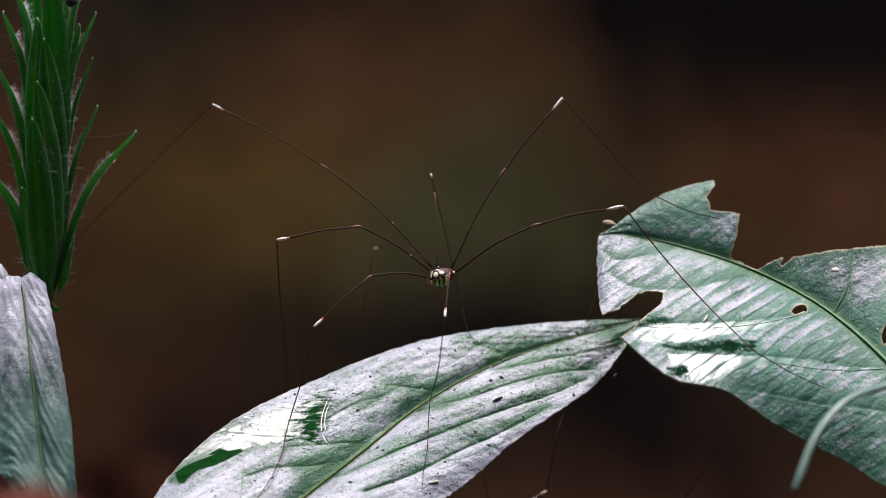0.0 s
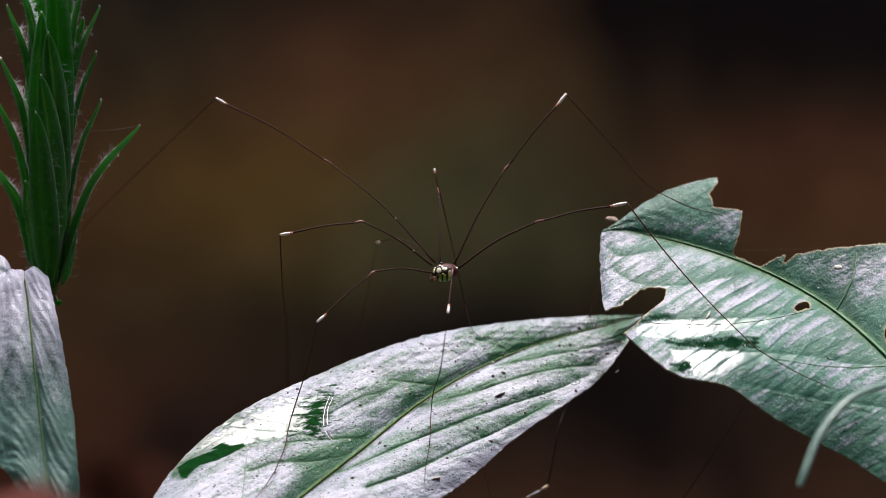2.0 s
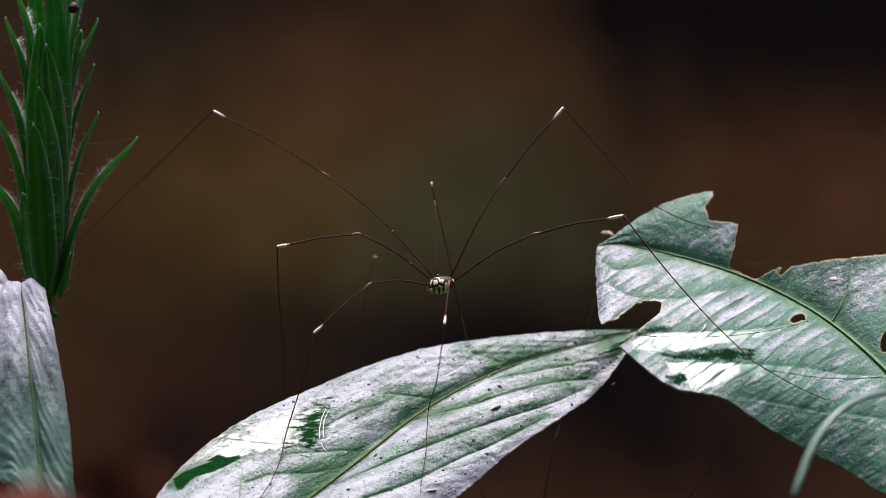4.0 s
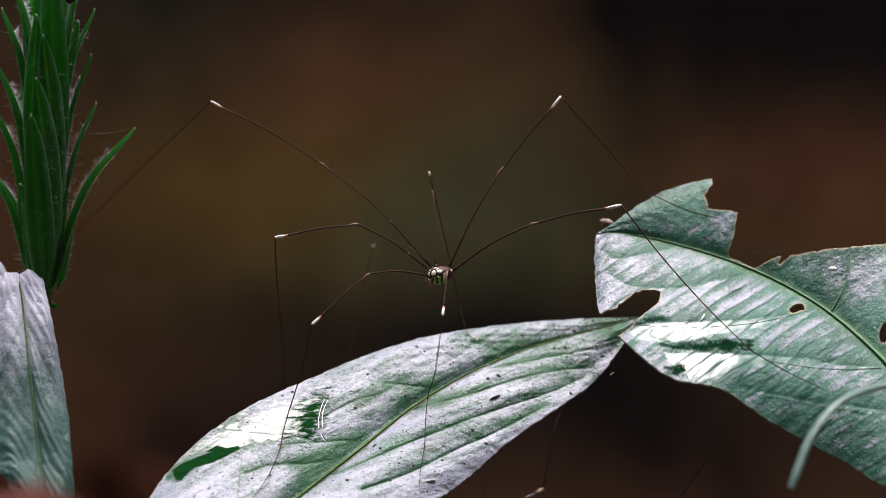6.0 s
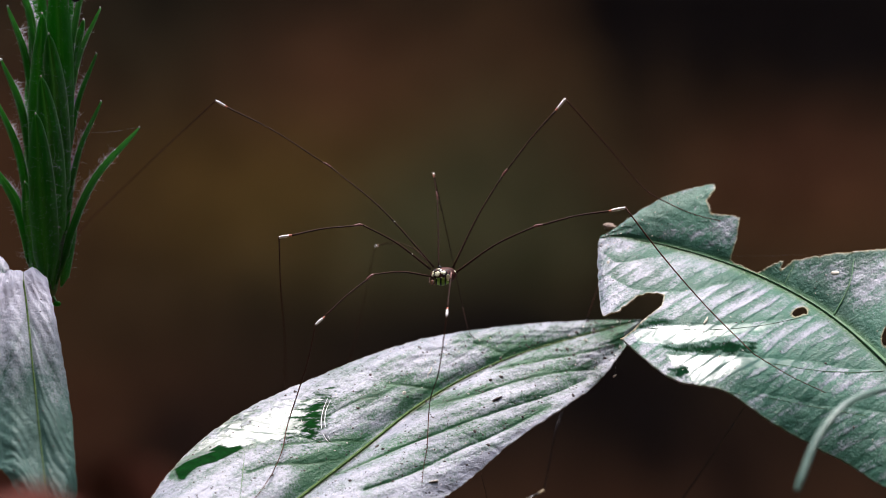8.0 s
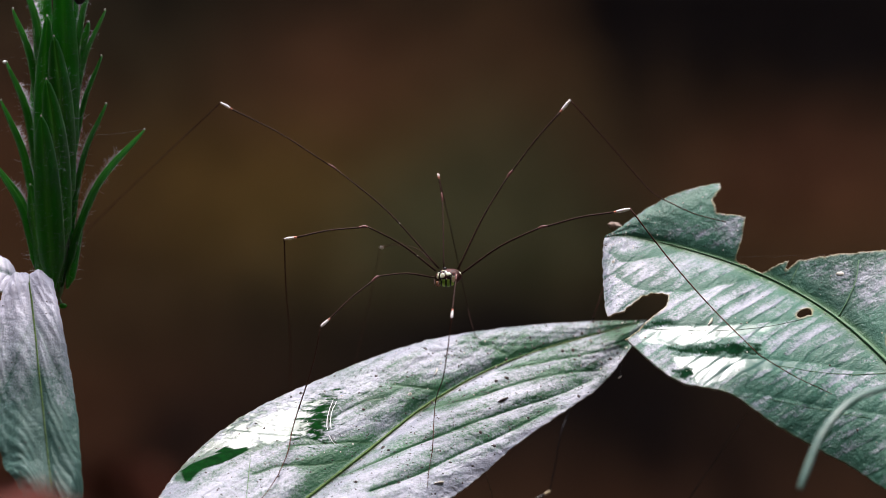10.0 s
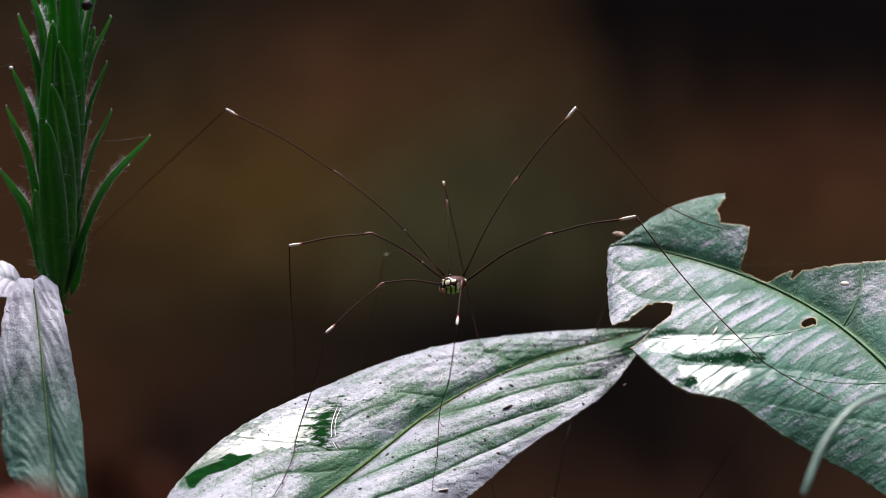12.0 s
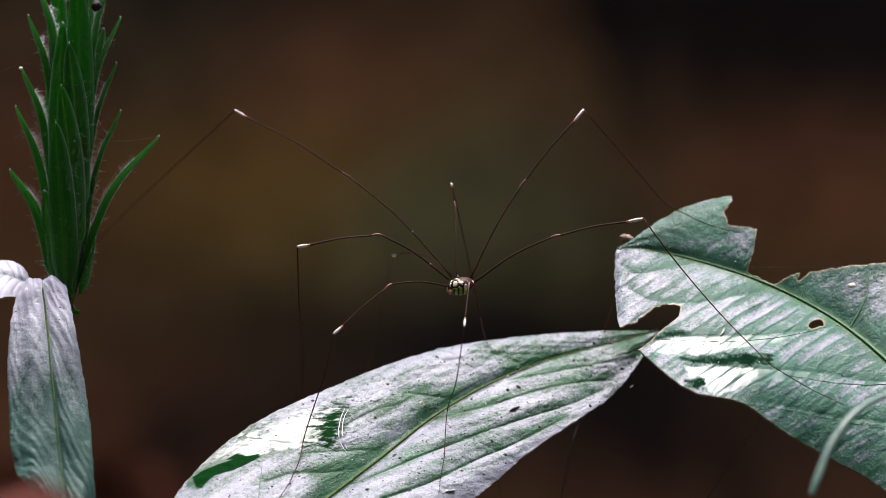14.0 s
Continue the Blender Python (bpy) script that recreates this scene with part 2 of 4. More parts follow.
def inside(px, pz, poly):
    """Signed distance to a closed outline: negative inside."""
    p = np.asarray(poly, float)
    q = np.roll(p, -1, axis=0)
    best = np.full(px.shape, 1e9)
    odd = np.zeros(px.shape, bool)
    for (ax, az), (bx, bz) in zip(p, q):
        ex, ez = bx - ax, bz - az
        t = np.clip(((px - ax) * ex + (pz - az) * ez) / (ex * ex + ez * ez + 1e-12), 0, 1)
        best = np.minimum(best, np.hypot(px - ax - t * ex, pz - az - t * ez))
        cross = ((az > pz) != (bz > pz)) & (px < ex * (pz - az) / (ez if abs(ez) > 1e-9 else 1e-9) + ax)
        odd ^= cross
    return np.where(odd, -best, best)


def vein_field(px, pz, lines):
    """How far each place lies from the nearest of some veins, and from the nearest one that runs below it."""
    near, above = np.full(px.shape, 99.0), np.full(px.shape, 99.0)
    for line in lines:
        course = spline([(x, z, 0) for x, z in line], 4 * len(line))[:, :2]
        best, upper = np.full(px.shape, 99.0), np.zeros(px.shape, bool)
        for (ax, az), (bx, bz) in zip(course[:-1], course[1:]):
            ex, ez = bx - ax, bz - az
            t = np.clip(((px - ax) * ex + (pz - az) * ez) / (ex * ex + ez * ez + 1e-12), 0, 1)
            d = np.hypot(px - ax - t * ex, pz - az - t * ez)
            closer = d < best
            upper = np.where(closer, ex * (pz - az) - ez * (px - ax) > 0, upper)
            best = np.minimum(best, d)
        near = np.minimum(near, best)
        above = np.minimum(above, np.where(upper, best, 99.0))
    return near, above


class Leaf:
    """A leaf blade lofted through its two margins and midrib (millimetres), with quilted lateral veins, a grooved midrib,
    bites cut out of it and a real thickness. The vein side angle and the number of veins set the pattern."""

    def __init__(self, upper, rib, lower, n=300, m=150, veins=11, slant=(1.6, 1.6), quilt=(0.5, 0.5), fold=1.0, arch=1.5, bites=(), holes=(),
                 wet=(), dark_reflection=(), wave=0.3, seed=1, ripple=0.0, thick=0.28, grain=(30, 30), rib_width=0.011, sheen_bloom=(0.5, 0.5), fade=(0.0, 0.0), bare=0.0, bald=(), ribs=0.3, rib_bare=1.0, lee=(0.0, 0.0), pads=(0.0, 3.0), pad_sheen=0.0, laterals=(), span=4.5, beside=(0.5, 0.35), stepped=False):
        self.n, self.m = n, m
        A, M, B = spline(upper, n), spline(rib, n), spline(lower, n)
        for edge, k in ((A, 0), (B, 50)):
            for i in range(n):
                f = min(1.0, 8 * min(i, n - 1 - i) / n)
                here = Vector(edge[i].tolist())
                edge[i] += f * np.array([0.16 * noise.noise(here * 0.8), 0.3 * noise.noise(here * 0.25), 0.16 * noise.noise(here * 0.9 + Vector((k, 5, 5)))])
        w = np.linspace(-1, 1, m)
        W = np.abs(w)[None, :, None]
        side = np.where(w[None, :, None] < 0, A[:, None, :], B[:, None, :])
        P = M[:, None, :] * (1 - W) + side * W
        du, dv = np.gradient(P, axis=0), np.gradient(P, axis=1)
        N = np.cross(du, dv)
        N /= np.linalg.norm(N, axis=2)[:, :, None] + 1e-9
        if N[..., 2].mean() < 0:
            N = -N
        s = np.linspace(0, 1, n)[:, None]
        ww = np.abs(w)[None, :]
        up = (w < 0)[None, :]
        sl = np.where(up, slant[0], slant[1])
        q = np.where(up, quilt[0], quilt[1])
        wob = np.array([[noise.noise(Vector((a * 5, b * 2.2, seed))) for b in w[::5]] for a in s[::5, 0]])
        wob = np.kron(wob, np.ones((5, 5)))[:n, :m]
        for _ in range(6):
            wob[1:-1] = (wob[:-2] + wob[2:] + 2 * wob[1:-1]) / 4
            wob[:, 1:-1] = (wob[:, :-2] + wob[:, 2:] + 2 * wob[:, 1:-1]) / 4
        phase = s * veins - sl * (ww ** 0.85) * (1 + 0.06 * wob) + 0.14 * wob + 0.04 * np.sin(s * 40)
        near = np.abs((phase + 0.5) % 1 - 0.5)
        bulge = np.sin(np.pi * (phase % 1)) ** 0.75
        ahead = phase % 1
        if laterals:
            to_vein, over_vein = vein_field(P[:, :, 0] + 0.35 * wob, P[:, :, 2] + 0.5 * wob, laterals)
            near, ahead = to_vein / span, np.minimum(over_vein / span, 3.0)
            bulge = 1 - np.exp(-to_vein / (0.28 * span))
        girth = np.linalg.norm(A - M, axis=1) + np.linalg.norm(B - M, axis=1)
        q = q * np.clip(girth / girth.max() * 1.15, 0.1, 1)[:, None] ** 1.3
        taper = np.clip(ww * 6, 0, 1) * np.clip((1 - ww) * 5, 0.15, 1) * np.clip(np.minimum(s, 1 - s) * 12, 0.1, 1)
        h = q * taper * (bulge - 0.5 - 0.28 * np.exp(-(near / 0.045) ** 2))
        cross_phase = s * veins * 5.5 + ww * 9 * np.where(up, 1, -1) + 2.5 * wob
        h = h + ripple * taper * np.sin(cross_phase * 2 * np.pi / 2.2) * (0.6 + 0.8 * wob)
        thin = np.clip(girth / girth.max() * 1.2, 0.05, 1)[:, None]
        h = h - fold * thin * np.exp(-(ww / 0.10) ** 2) + 0.55 * fold * thin * np.exp(-(ww / 0.022) ** 2)
        h = h + thin * arch * (1 - (2 * ww - 1) ** 2) * 0.5 - thin * arch * 0.4 * ww ** 4
        h = h + wave * wob * (0.4 + ww) * 2
        h = h + wave * 0.5 * np.sin(s * 19 + seed) * ww ** 3
        lean = np.radians(np.where(up, grain[0], grain[1]) + 0 * s)
        rows = (P[:, :, 2] * np.cos(lean) - P[:, :, 0] * np.sin(lean)) / pads[1] + 0.7 * wob + 0.12 * np.sin(P[:, :, 0] * 0.35)
        pad = np.clip((rows % 1) / 0.10, 0, 1) * (1 - 0.96 * (rows % 1)) ** 0.45 if stepped else np.abs(np.sin(np.pi * rows)) ** 0.4
        pad = 0.66 + (pad - 0.66) * np.clip(0.75 + 1.2 * wob, 0.25, 1.2) * np.clip(ww * 7, 0, 1)
        pad_side = np.where(up, pads[2] if len(pads) > 2 else 1.0, 1.0)
        h = h + pad_side * pads[0] * thin * np.clip(ww * 7, 0, 1) * (pad - 0.66)
        self.P = P + N * h[:, :, None]
        X, Z = P[:, :, 0], P[:, :, 2]
        keep = np.full(X.shape, -99.0)
        jag = np.array([[noise.noise(Vector((a * 0.9, b * 0.9, seed + 7))) + 0.5 * noise.noise(Vector((a * 2.6, b * 2.6, seed))) for a, b in zip(r1, r2)] for r1, r2 in zip(X[::2, ::2], Z[::2, ::2])])
        jag = np.kron(jag, np.ones((2, 2)))[:n, :m]
        for poly in bites:
            keep = np.maximum(keep, -inside(X, Z, poly) + 0.22 * jag)
        for cx, cz, rx, rz, tilt in holes:
            c, sn = math.cos(radians(tilt)), math.sin(radians(tilt))
            a, b = (X - cx) * c + (Z - cz) * sn, (Z - cz) * c - (X - cx) * sn
            keep = np.maximum(keep, min(rx, rz) * (1 - np.hypot(a / rx, b / rz)) + 0.15 * jag)
        self.keep = keep
        vein = ribs * np.exp(-(near / 0.035) ** 2) * np.clip(1.15 - ww, 0, 1) + 1.0 * np.exp(-(ww / rib_width) ** 2) 
        rim = np.clip(1 + keep / 0.3, 0, 1) + np.clip((ww - 0.985) / 0.015, 0, 1) * 0.35
        spot = np.array([[noise.noise(Vector((a * 0.55, b * 1.1, seed + 3))) + 0.7 * noise.noise(Vector((a * 2.2, b * 3.4, seed))) + 0.55 * noise.noise(Vector((a * 4.5, b * 6.5, seed + 2))) for a, b in zip(r1, r2)] for r1, r2 in zip(X, Z)]) if wet else 0
        damp = np.zeros(X.shape)
        for poly, soft, ragged in wet:
            damp = np.maximum(damp, np.clip(0.5 - inside(X, Z, poly) / soft - ragged * spot, 0, 1))
        reflected_dark = np.zeros(X.shape)
        # ragged patches where the film's dark reflection is painted green
        if dark_reflection:
            comb = np.array([[noise.noise(Vector((a * 0.45, b * 2.0, seed + 9))) + 0.55 * noise.noise(Vector((a * 2.6, b * 5.0, seed))) for a, b in zip(r1, r2)] for r1, r2 in zip(X, Z)])
            for poly, frayed in dark_reflection:
                reflected_dark = np.maximum(reflected_dark, np.clip(0.5 - inside(X, Z, poly) / (0.16 if frayed < 1 else 0.45 if frayed < 2 else 1.5) - frayed * comb, 0, 1))
        turn = np.radians(np.where(up, grain[0], grain[1]) + 0 * s)
        grain_across = (Z * np.cos(turn) - X * np.sin(turn)) * 0.1
        grain_along = (X * np.cos(turn) + Z * np.sin(turn)) * 0.1
        # sheen put into the colour: pale on bulges and pads, greener beside veins
        sheen_powder = np.where(up, sheen_bloom[0], sheen_bloom[1]) + (fade[0] + (fade[1] - fade[0]) * s) + 0.8 * (bulge - 0.62) * np.clip(q / 0.8, 0, 1) - 0.32 * np.clip(q / 0.25, 0, 1) * np.exp(-(near / 0.05) ** 2) * np.clip(1.1 - ww, 0, 1) - rib_bare * np.where(up, beside[0], beside[1]) * np.exp(-(ww / 0.16) ** 2) - bare * np.where(up, 0, 1) * np.clip(s - 0.18, 0, 1) * np.clip(ww - 0.2, 0, 1)
        # lee: the painted sheen thins to green just above each side vein
        sheen_powder = sheen_powder - np.where(up, lee[0], lee[1]) * np.exp(-ahead / 0.30) * np.clip(ww * 6, 0, 1) * np.clip(1.4 - ww, 0, 1)
        sheen_powder = sheen_powder + pad_side * pad_sheen * (pad - 0.72)
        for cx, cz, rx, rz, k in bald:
            sheen_powder = sheen_powder - k * np.exp(-((X - cx) / rx) ** 2 - ((Z - cz) / rz) ** 2)
        self.attrs = {"sheen_bloom": sheen_powder, "across": grain_across, "along": grain_along, "vein": np.clip(vein, 0, 1), "rim": np.clip(rim, 0, 1), "wet": np.maximum(damp, reflected_dark), "dark_reflection": reflected_dark}
        du, dv = np.gradient(self.P, axis=0), np.gradient(self.P, axis=1)
        N2 = np.cross(du, dv)
        N2 /= np.linalg.norm(N2, axis=2)[:, :, None] + 1e-9
        if N2[..., 2].mean() < 0:
            N2 = -N2
        self.N, self.thick = N2, thick

    def at(self, s, w):
        i, j = int(np.clip(s, 0, 1) * (self.n - 1)), int((np.clip(w, -1, 1) + 1) / 2 * (self.m - 1))
        return self.P[i, j], self.N[i, j], self.keep[i, j]

    def nearest(self, x, z):
        d = np.hypot(self.P[:, :, 0] - x, self.P[:, :, 2] - z)
        i, j = np.unravel_index(d.argmin(), d.shape)
        return self.P[i, j], self.N[i, j]

    def build(self, name, mat, parent, label):
        n, m = self.n, self.m
        P, keep = self.P.copy(), self.keep
        # draw the vertices just outside a bite onto its edge
        gi, gj = np.gradient(keep, axis=0), np.gradient(keep, axis=1)
        g2 = gi ** 2 + gj ** 2 + 1e-9
        out = keep > 0
        si, sj = np.where(out, -keep * gi / g2, 0), np.where(out, -keep * gj / g2, 0)
        ok = np.hypot(si, sj) < 1.8
        fi = np.clip(np.arange(n)[:, None] + si, 0, n - 1.001)
        fj = np.clip(np.arange(m)[None, :] + sj, 0, m - 1.001)
        i0, j0 = fi.astype(int), fj.astype(int)
        a, b = (fi - i0)[..., None], (fj - j0)[..., None]
        S = self.P[i0, j0] * (1 - a) * (1 - b) + self.P[i0 + 1, j0] * a * (1 - b) + self.P[i0, j0 + 1] * (1 - a) * b + self.P[i0 + 1, j0 + 1] * a * b
        P = np.where((out & ok)[..., None], S, P)
        alive = ~out | ok
        centre_in = np.zeros((n - 1, m - 1), bool)
        for di in (0, 1):
            for dj in (0, 1):
                centre_in |= ~out[di:n - 1 + di, dj:m - 1 + dj]
        quad = centre_in & alive[:-1, :-1] & alive[1:, :-1] & alive[:-1, 1:] & alive[1:, 1:]
        ii, jj = np.nonzero(quad)
        idx = lambda i, j: i * m + j
        top = np.stack([idx(ii, jj), idx(ii + 1, jj), idx(ii + 1, jj + 1), idx(ii, jj + 1)], 1)
        verts = np.vstack([P.reshape(-1, 3), (P - self.N * self.thick).reshape(-1, 3)]) * MM
        off = n * m
        faces = [top, top[:, ::-1] + off]
        edges = {}
        for q in top.tolist():
            for k in range(4):
                e = (q[k], q[(k + 1) % 4])
                if (e[1], e[0]) in edges:
                    del edges[(e[1], e[0])]
                else:
                    edges[e] = 1
        rim = np.array([(b2, a2, a2 + off, b2 + off) for a2, b2 in edges])
        faces = np.vstack(faces + [rim])
        used = np.unique(faces)
        remap = np.full(len(verts), -1)
        remap[used] = np.arange(len(used))
        extra = {k: np.tile(v.reshape(-1), 2)[used] for k, v in self.attrs.items()}
        return mesh_object(name, verts[used].tolist(), remap[faces].tolist(), mat, parent, label, True, extra)


def scatter_bits(name, leaf, count, size, mat, parent, rng, label, flat=0.4):
    """Crumbs and frass lying on a leaf: too many to count, one mesh."""
    verts, faces = [], []
    while count > 0:
        p, nrm, keep = leaf.at(rng.uniform(0.02, 0.98), rng.uniform(-0.97, 0.97))
        count -= 1
        if keep > -0.5:
            continue
        r = size * rng.uniform(0.5, 1.0) ** 2 * (2.2 if rng.random() < 0.06 else 1)
        t = np.cross(nrm, [rng.uniform(-1, 1), rng.uniform(-1, 1), rng.uniform(-1, 1)])
        t /= np.linalg.norm(t) + 1e-9
        b = np.cross(nrm, t)
        k = len(verts)
        long = rng.uniform(0.7, 1.5)
        ring = [p + r * (math.cos(a) * t * long + math.sin(a) * b) for a in (0, 1.2, 2.3, 3.3, 4.2, 5.3)]
        verts += [v * MM for v in ring] + [(p + nrm * r * flat * 2 + t * r * 0.2) * MM]
        faces += [(k + i, k + (i + 1) % 6, k + 6) for i in range(6)]
    ob = mesh_object(name, verts, faces, mat, parent, label, False)
    return tagged(ob, kind="stuff")


# ---- ground: the floor of a hollow in the forest ----
def hollow(x, y):
    """Height of the ground: level round the plants, an unseen gully added to darken the bank's foot, a steep humped
    bank behind, gentle rims on the other sides.
    """
    hump = 0.16 * math.exp(-((x + 0.06) / 0.5) ** 2) - 0.05 * math.exp(-((x - 0.27) / 0.10) ** 2) + 0.16 * math.exp(-((x - 0.58) / 0.26) ** 2)
    gully = -0.35 * (1 + math.tanh((y - 1.3) * 3))
    back = gully + 1.15 * (1 + math.tanh((y + hump - 2.72 - 0.10 * math.sin(x * 2.1)) * 2.4))
    sides = 0.9 * (1 + math.tanh((abs(x) - 5.5) * 0.7)) + 0.9 * (1 - math.tanh((y + 5.5) * 0.7))
    rough = 0.03 * noise.noise(Vector((x * 3, y * 3, 0))) + 0.05 * noise.noise(Vector((x, y, 4))) + 0.012 * noise.noise(Vector((x * 9, y * 9, 7)))
    return back + sides + rough


def patch_amount(x, z, spots, seed):
    """How strongly a colour shows on the bank: soft, uneven patches given by place, half width, half height, amount."""
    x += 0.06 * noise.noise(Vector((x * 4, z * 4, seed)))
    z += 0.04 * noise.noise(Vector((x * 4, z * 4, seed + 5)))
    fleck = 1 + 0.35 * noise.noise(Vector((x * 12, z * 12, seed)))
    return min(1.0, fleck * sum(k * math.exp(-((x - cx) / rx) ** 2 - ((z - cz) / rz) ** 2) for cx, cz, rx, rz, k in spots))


def ground_sheet():
    xs = np.concatenate([np.linspace(-200, -8, 10), np.linspace(-7, -1.3, 40), np.linspace(-1.25, 1.25, 91), np.linspace(1.3, 7, 40), np.linspace(8, 200, 10)])
    ys = np.concatenate([np.linspace(-200, -8, 10), np.linspace(-7, 1.4, 60), np.linspace(1.45, 3.6, 120), np.linspace(3.7, 7, 24), np.linspace(8, 200, 10)])
    verts = [(x, y, hollow(x, y)) for y in ys for x in xs]
    k = len(xs)
    faces = [(j * k + i, j * k + i + 1, (j + 1) * k + i + 1, (j + 1) * k + i) for j in range(len(ys) - 1) for i in range(k - 1)]
    # paler earth, also there to lighten parts of the bank left in shade
    pale_earth = [(-0.116, 0.520, 0.30, 0.14, 0.35), (0.451, 0.435, 0.32, 0.17, 1.0), (0.139, 0.556, 0.11, 0.18, 0.8), (-0.449, 0.272, 0.2, 0.14, 0.35), (-0.364, 0.081, 0.26, 0.12, 0.25)]
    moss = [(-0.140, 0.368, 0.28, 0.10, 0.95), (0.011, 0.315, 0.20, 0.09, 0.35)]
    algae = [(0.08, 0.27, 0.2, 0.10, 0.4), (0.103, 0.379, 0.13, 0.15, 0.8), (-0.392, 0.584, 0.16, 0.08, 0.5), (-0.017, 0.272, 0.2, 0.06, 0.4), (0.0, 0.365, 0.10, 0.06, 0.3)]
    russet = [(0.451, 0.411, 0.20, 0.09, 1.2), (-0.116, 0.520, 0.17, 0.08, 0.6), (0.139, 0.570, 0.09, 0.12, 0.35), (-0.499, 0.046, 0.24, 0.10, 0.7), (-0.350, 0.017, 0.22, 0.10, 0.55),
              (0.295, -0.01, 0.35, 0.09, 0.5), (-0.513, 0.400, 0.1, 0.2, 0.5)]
    # near-black patches: dark, shaded parts of the bank put into its colour
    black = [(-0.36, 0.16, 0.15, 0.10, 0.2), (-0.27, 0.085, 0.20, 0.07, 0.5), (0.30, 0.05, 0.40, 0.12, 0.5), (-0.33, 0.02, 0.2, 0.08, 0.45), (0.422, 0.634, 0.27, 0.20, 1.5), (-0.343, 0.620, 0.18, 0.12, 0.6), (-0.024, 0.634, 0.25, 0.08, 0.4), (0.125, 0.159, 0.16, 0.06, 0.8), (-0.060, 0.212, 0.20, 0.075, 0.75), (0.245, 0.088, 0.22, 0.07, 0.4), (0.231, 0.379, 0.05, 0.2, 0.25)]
    cover = {name: [patch_amount(x, z, spots, seed) * (0.5 + 0.5 * math.tanh((y - 2.0) * 8)) if abs(x) < 2 and 1.5 < y < 4 else 0.0 for x, y, z in verts] for seed, (name, spots) in enumerate((("pale_earth", pale_earth), ("moss", moss), ("algae", algae), ("russet", russet), ("black", black)))}
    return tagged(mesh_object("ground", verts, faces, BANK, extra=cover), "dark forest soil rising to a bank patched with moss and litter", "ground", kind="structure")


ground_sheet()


def canopy():
    """An unseen leaf roof added over the hollow to shade the bank, with one broad gap over the plants."""
    n = 281
    verts, faces = [], []
    for j in range(n):
        for i in range(n):
            x, y = (i / (n - 1) - 0.5) * 24, (j / (n - 1) - 0.5) * 24
            verts.append((x, y, 2.9 + 0.35 * noise.noise(Vector((x * 0.9, y * 0.9, 2))) - 0.02 * (x * x + y * y) * 0.5))
    for j in range(n - 1):
        for i in range(n - 1):
            x, y = ((i + 0.5) / (n - 1) - 0.5) * 24, ((j + 0.5) / (n - 1) - 0.5) * 24
            edge = 1 + 0.25 * noise.noise(Vector((x * 2, y * 2, 9)))
            if ((x - 0.1) / 5.0) ** 2 + ((y - 0.2) / 2.1) ** 2 > edge:
                a = j * n + i
                faces.append((a, a + 1, a + n + 1, a + n))
    return tagged(mesh_object("canopy", verts, faces, UNSEEN_CANOPY), "dark leafy forest canopy with a gap to the sky", "canopy", kind="structure")


canopy()


def litter(name, boxes, mat, label, seed):
    """Fallen leaves lying thickly on the bank, uncountable."""
    rng = random.Random(seed)
    verts, faces = [], []
    for cx, cz, rx, rz, count in boxes:
        for _ in range(count):
            x, z = cx + rng.gauss(0, rx), cz + rng.gauss(0, rz)
            y = 2.0
            while y < 3.4 and hollow(x, y) < z:
                y += 0.02
            base = Vector((x, y - 0.03, hollow(x, y - 0.03) + 0.01 if z < 0.15 else z))
            m = Matrix.Translation(base) @ pose(0, 0, 0, rng.uniform(20, 110), rng.uniform(-40, 40), rng.uniform(0, 360))
            L, Wd = rng.uniform(0.03, 0.06), rng.uniform(0.012, 0.022)
            k = len(verts)
            for u in range(6):
                s = u / 5
                half = Wd * math.sin(math.pi * (0.06 + 0.9 * s)) ** 0.8
                for w in (-1, 0, 1):
                    verts.append(m @ Vector((w * half, (s - 0.5) * 2 * L, 0.012 * abs(w) + 0.02 * math.sin(s * 3))))
            for u in range(5):
                for w in range(2):
                    a = k + u * 3 + w
                    faces.append((a, a + 1, a + 4, a + 3))
    return tagged(mesh_object(name, verts, faces, mat), label, "leaf litter", kind="stuff")


litter("leaf_litter", [(-0.513, 0.024, 0.18, 0.03, 90)], LITTER, "russet fallen leaves lying thickly at the foot of the bank", 5)

def lay(leaf, name, points, radii, mat, plant, label, flat=0.6, n=16):
    """A small thing lying along a leaf, through places on its face given by x and z."""
    path = []
    course = spline([(x, z, 0) for x, z in points], n)[:, :2] if n > 16 else points
    for x, z in course:
        p, nrm = leaf.nearest(x, z)
        path.append(p + nrm * max(radii) * (0.5 if n <= 16 else 0.1))
    path = np.asarray(path)
    if n > 16:
        for _ in range(8):
            path[1:-1] = (path[:-2] + 2 * path[1:-1] + path[2:]) / 4
    return under(tube(name, path, radii, mat, None, n, 8, label, flat), plant)


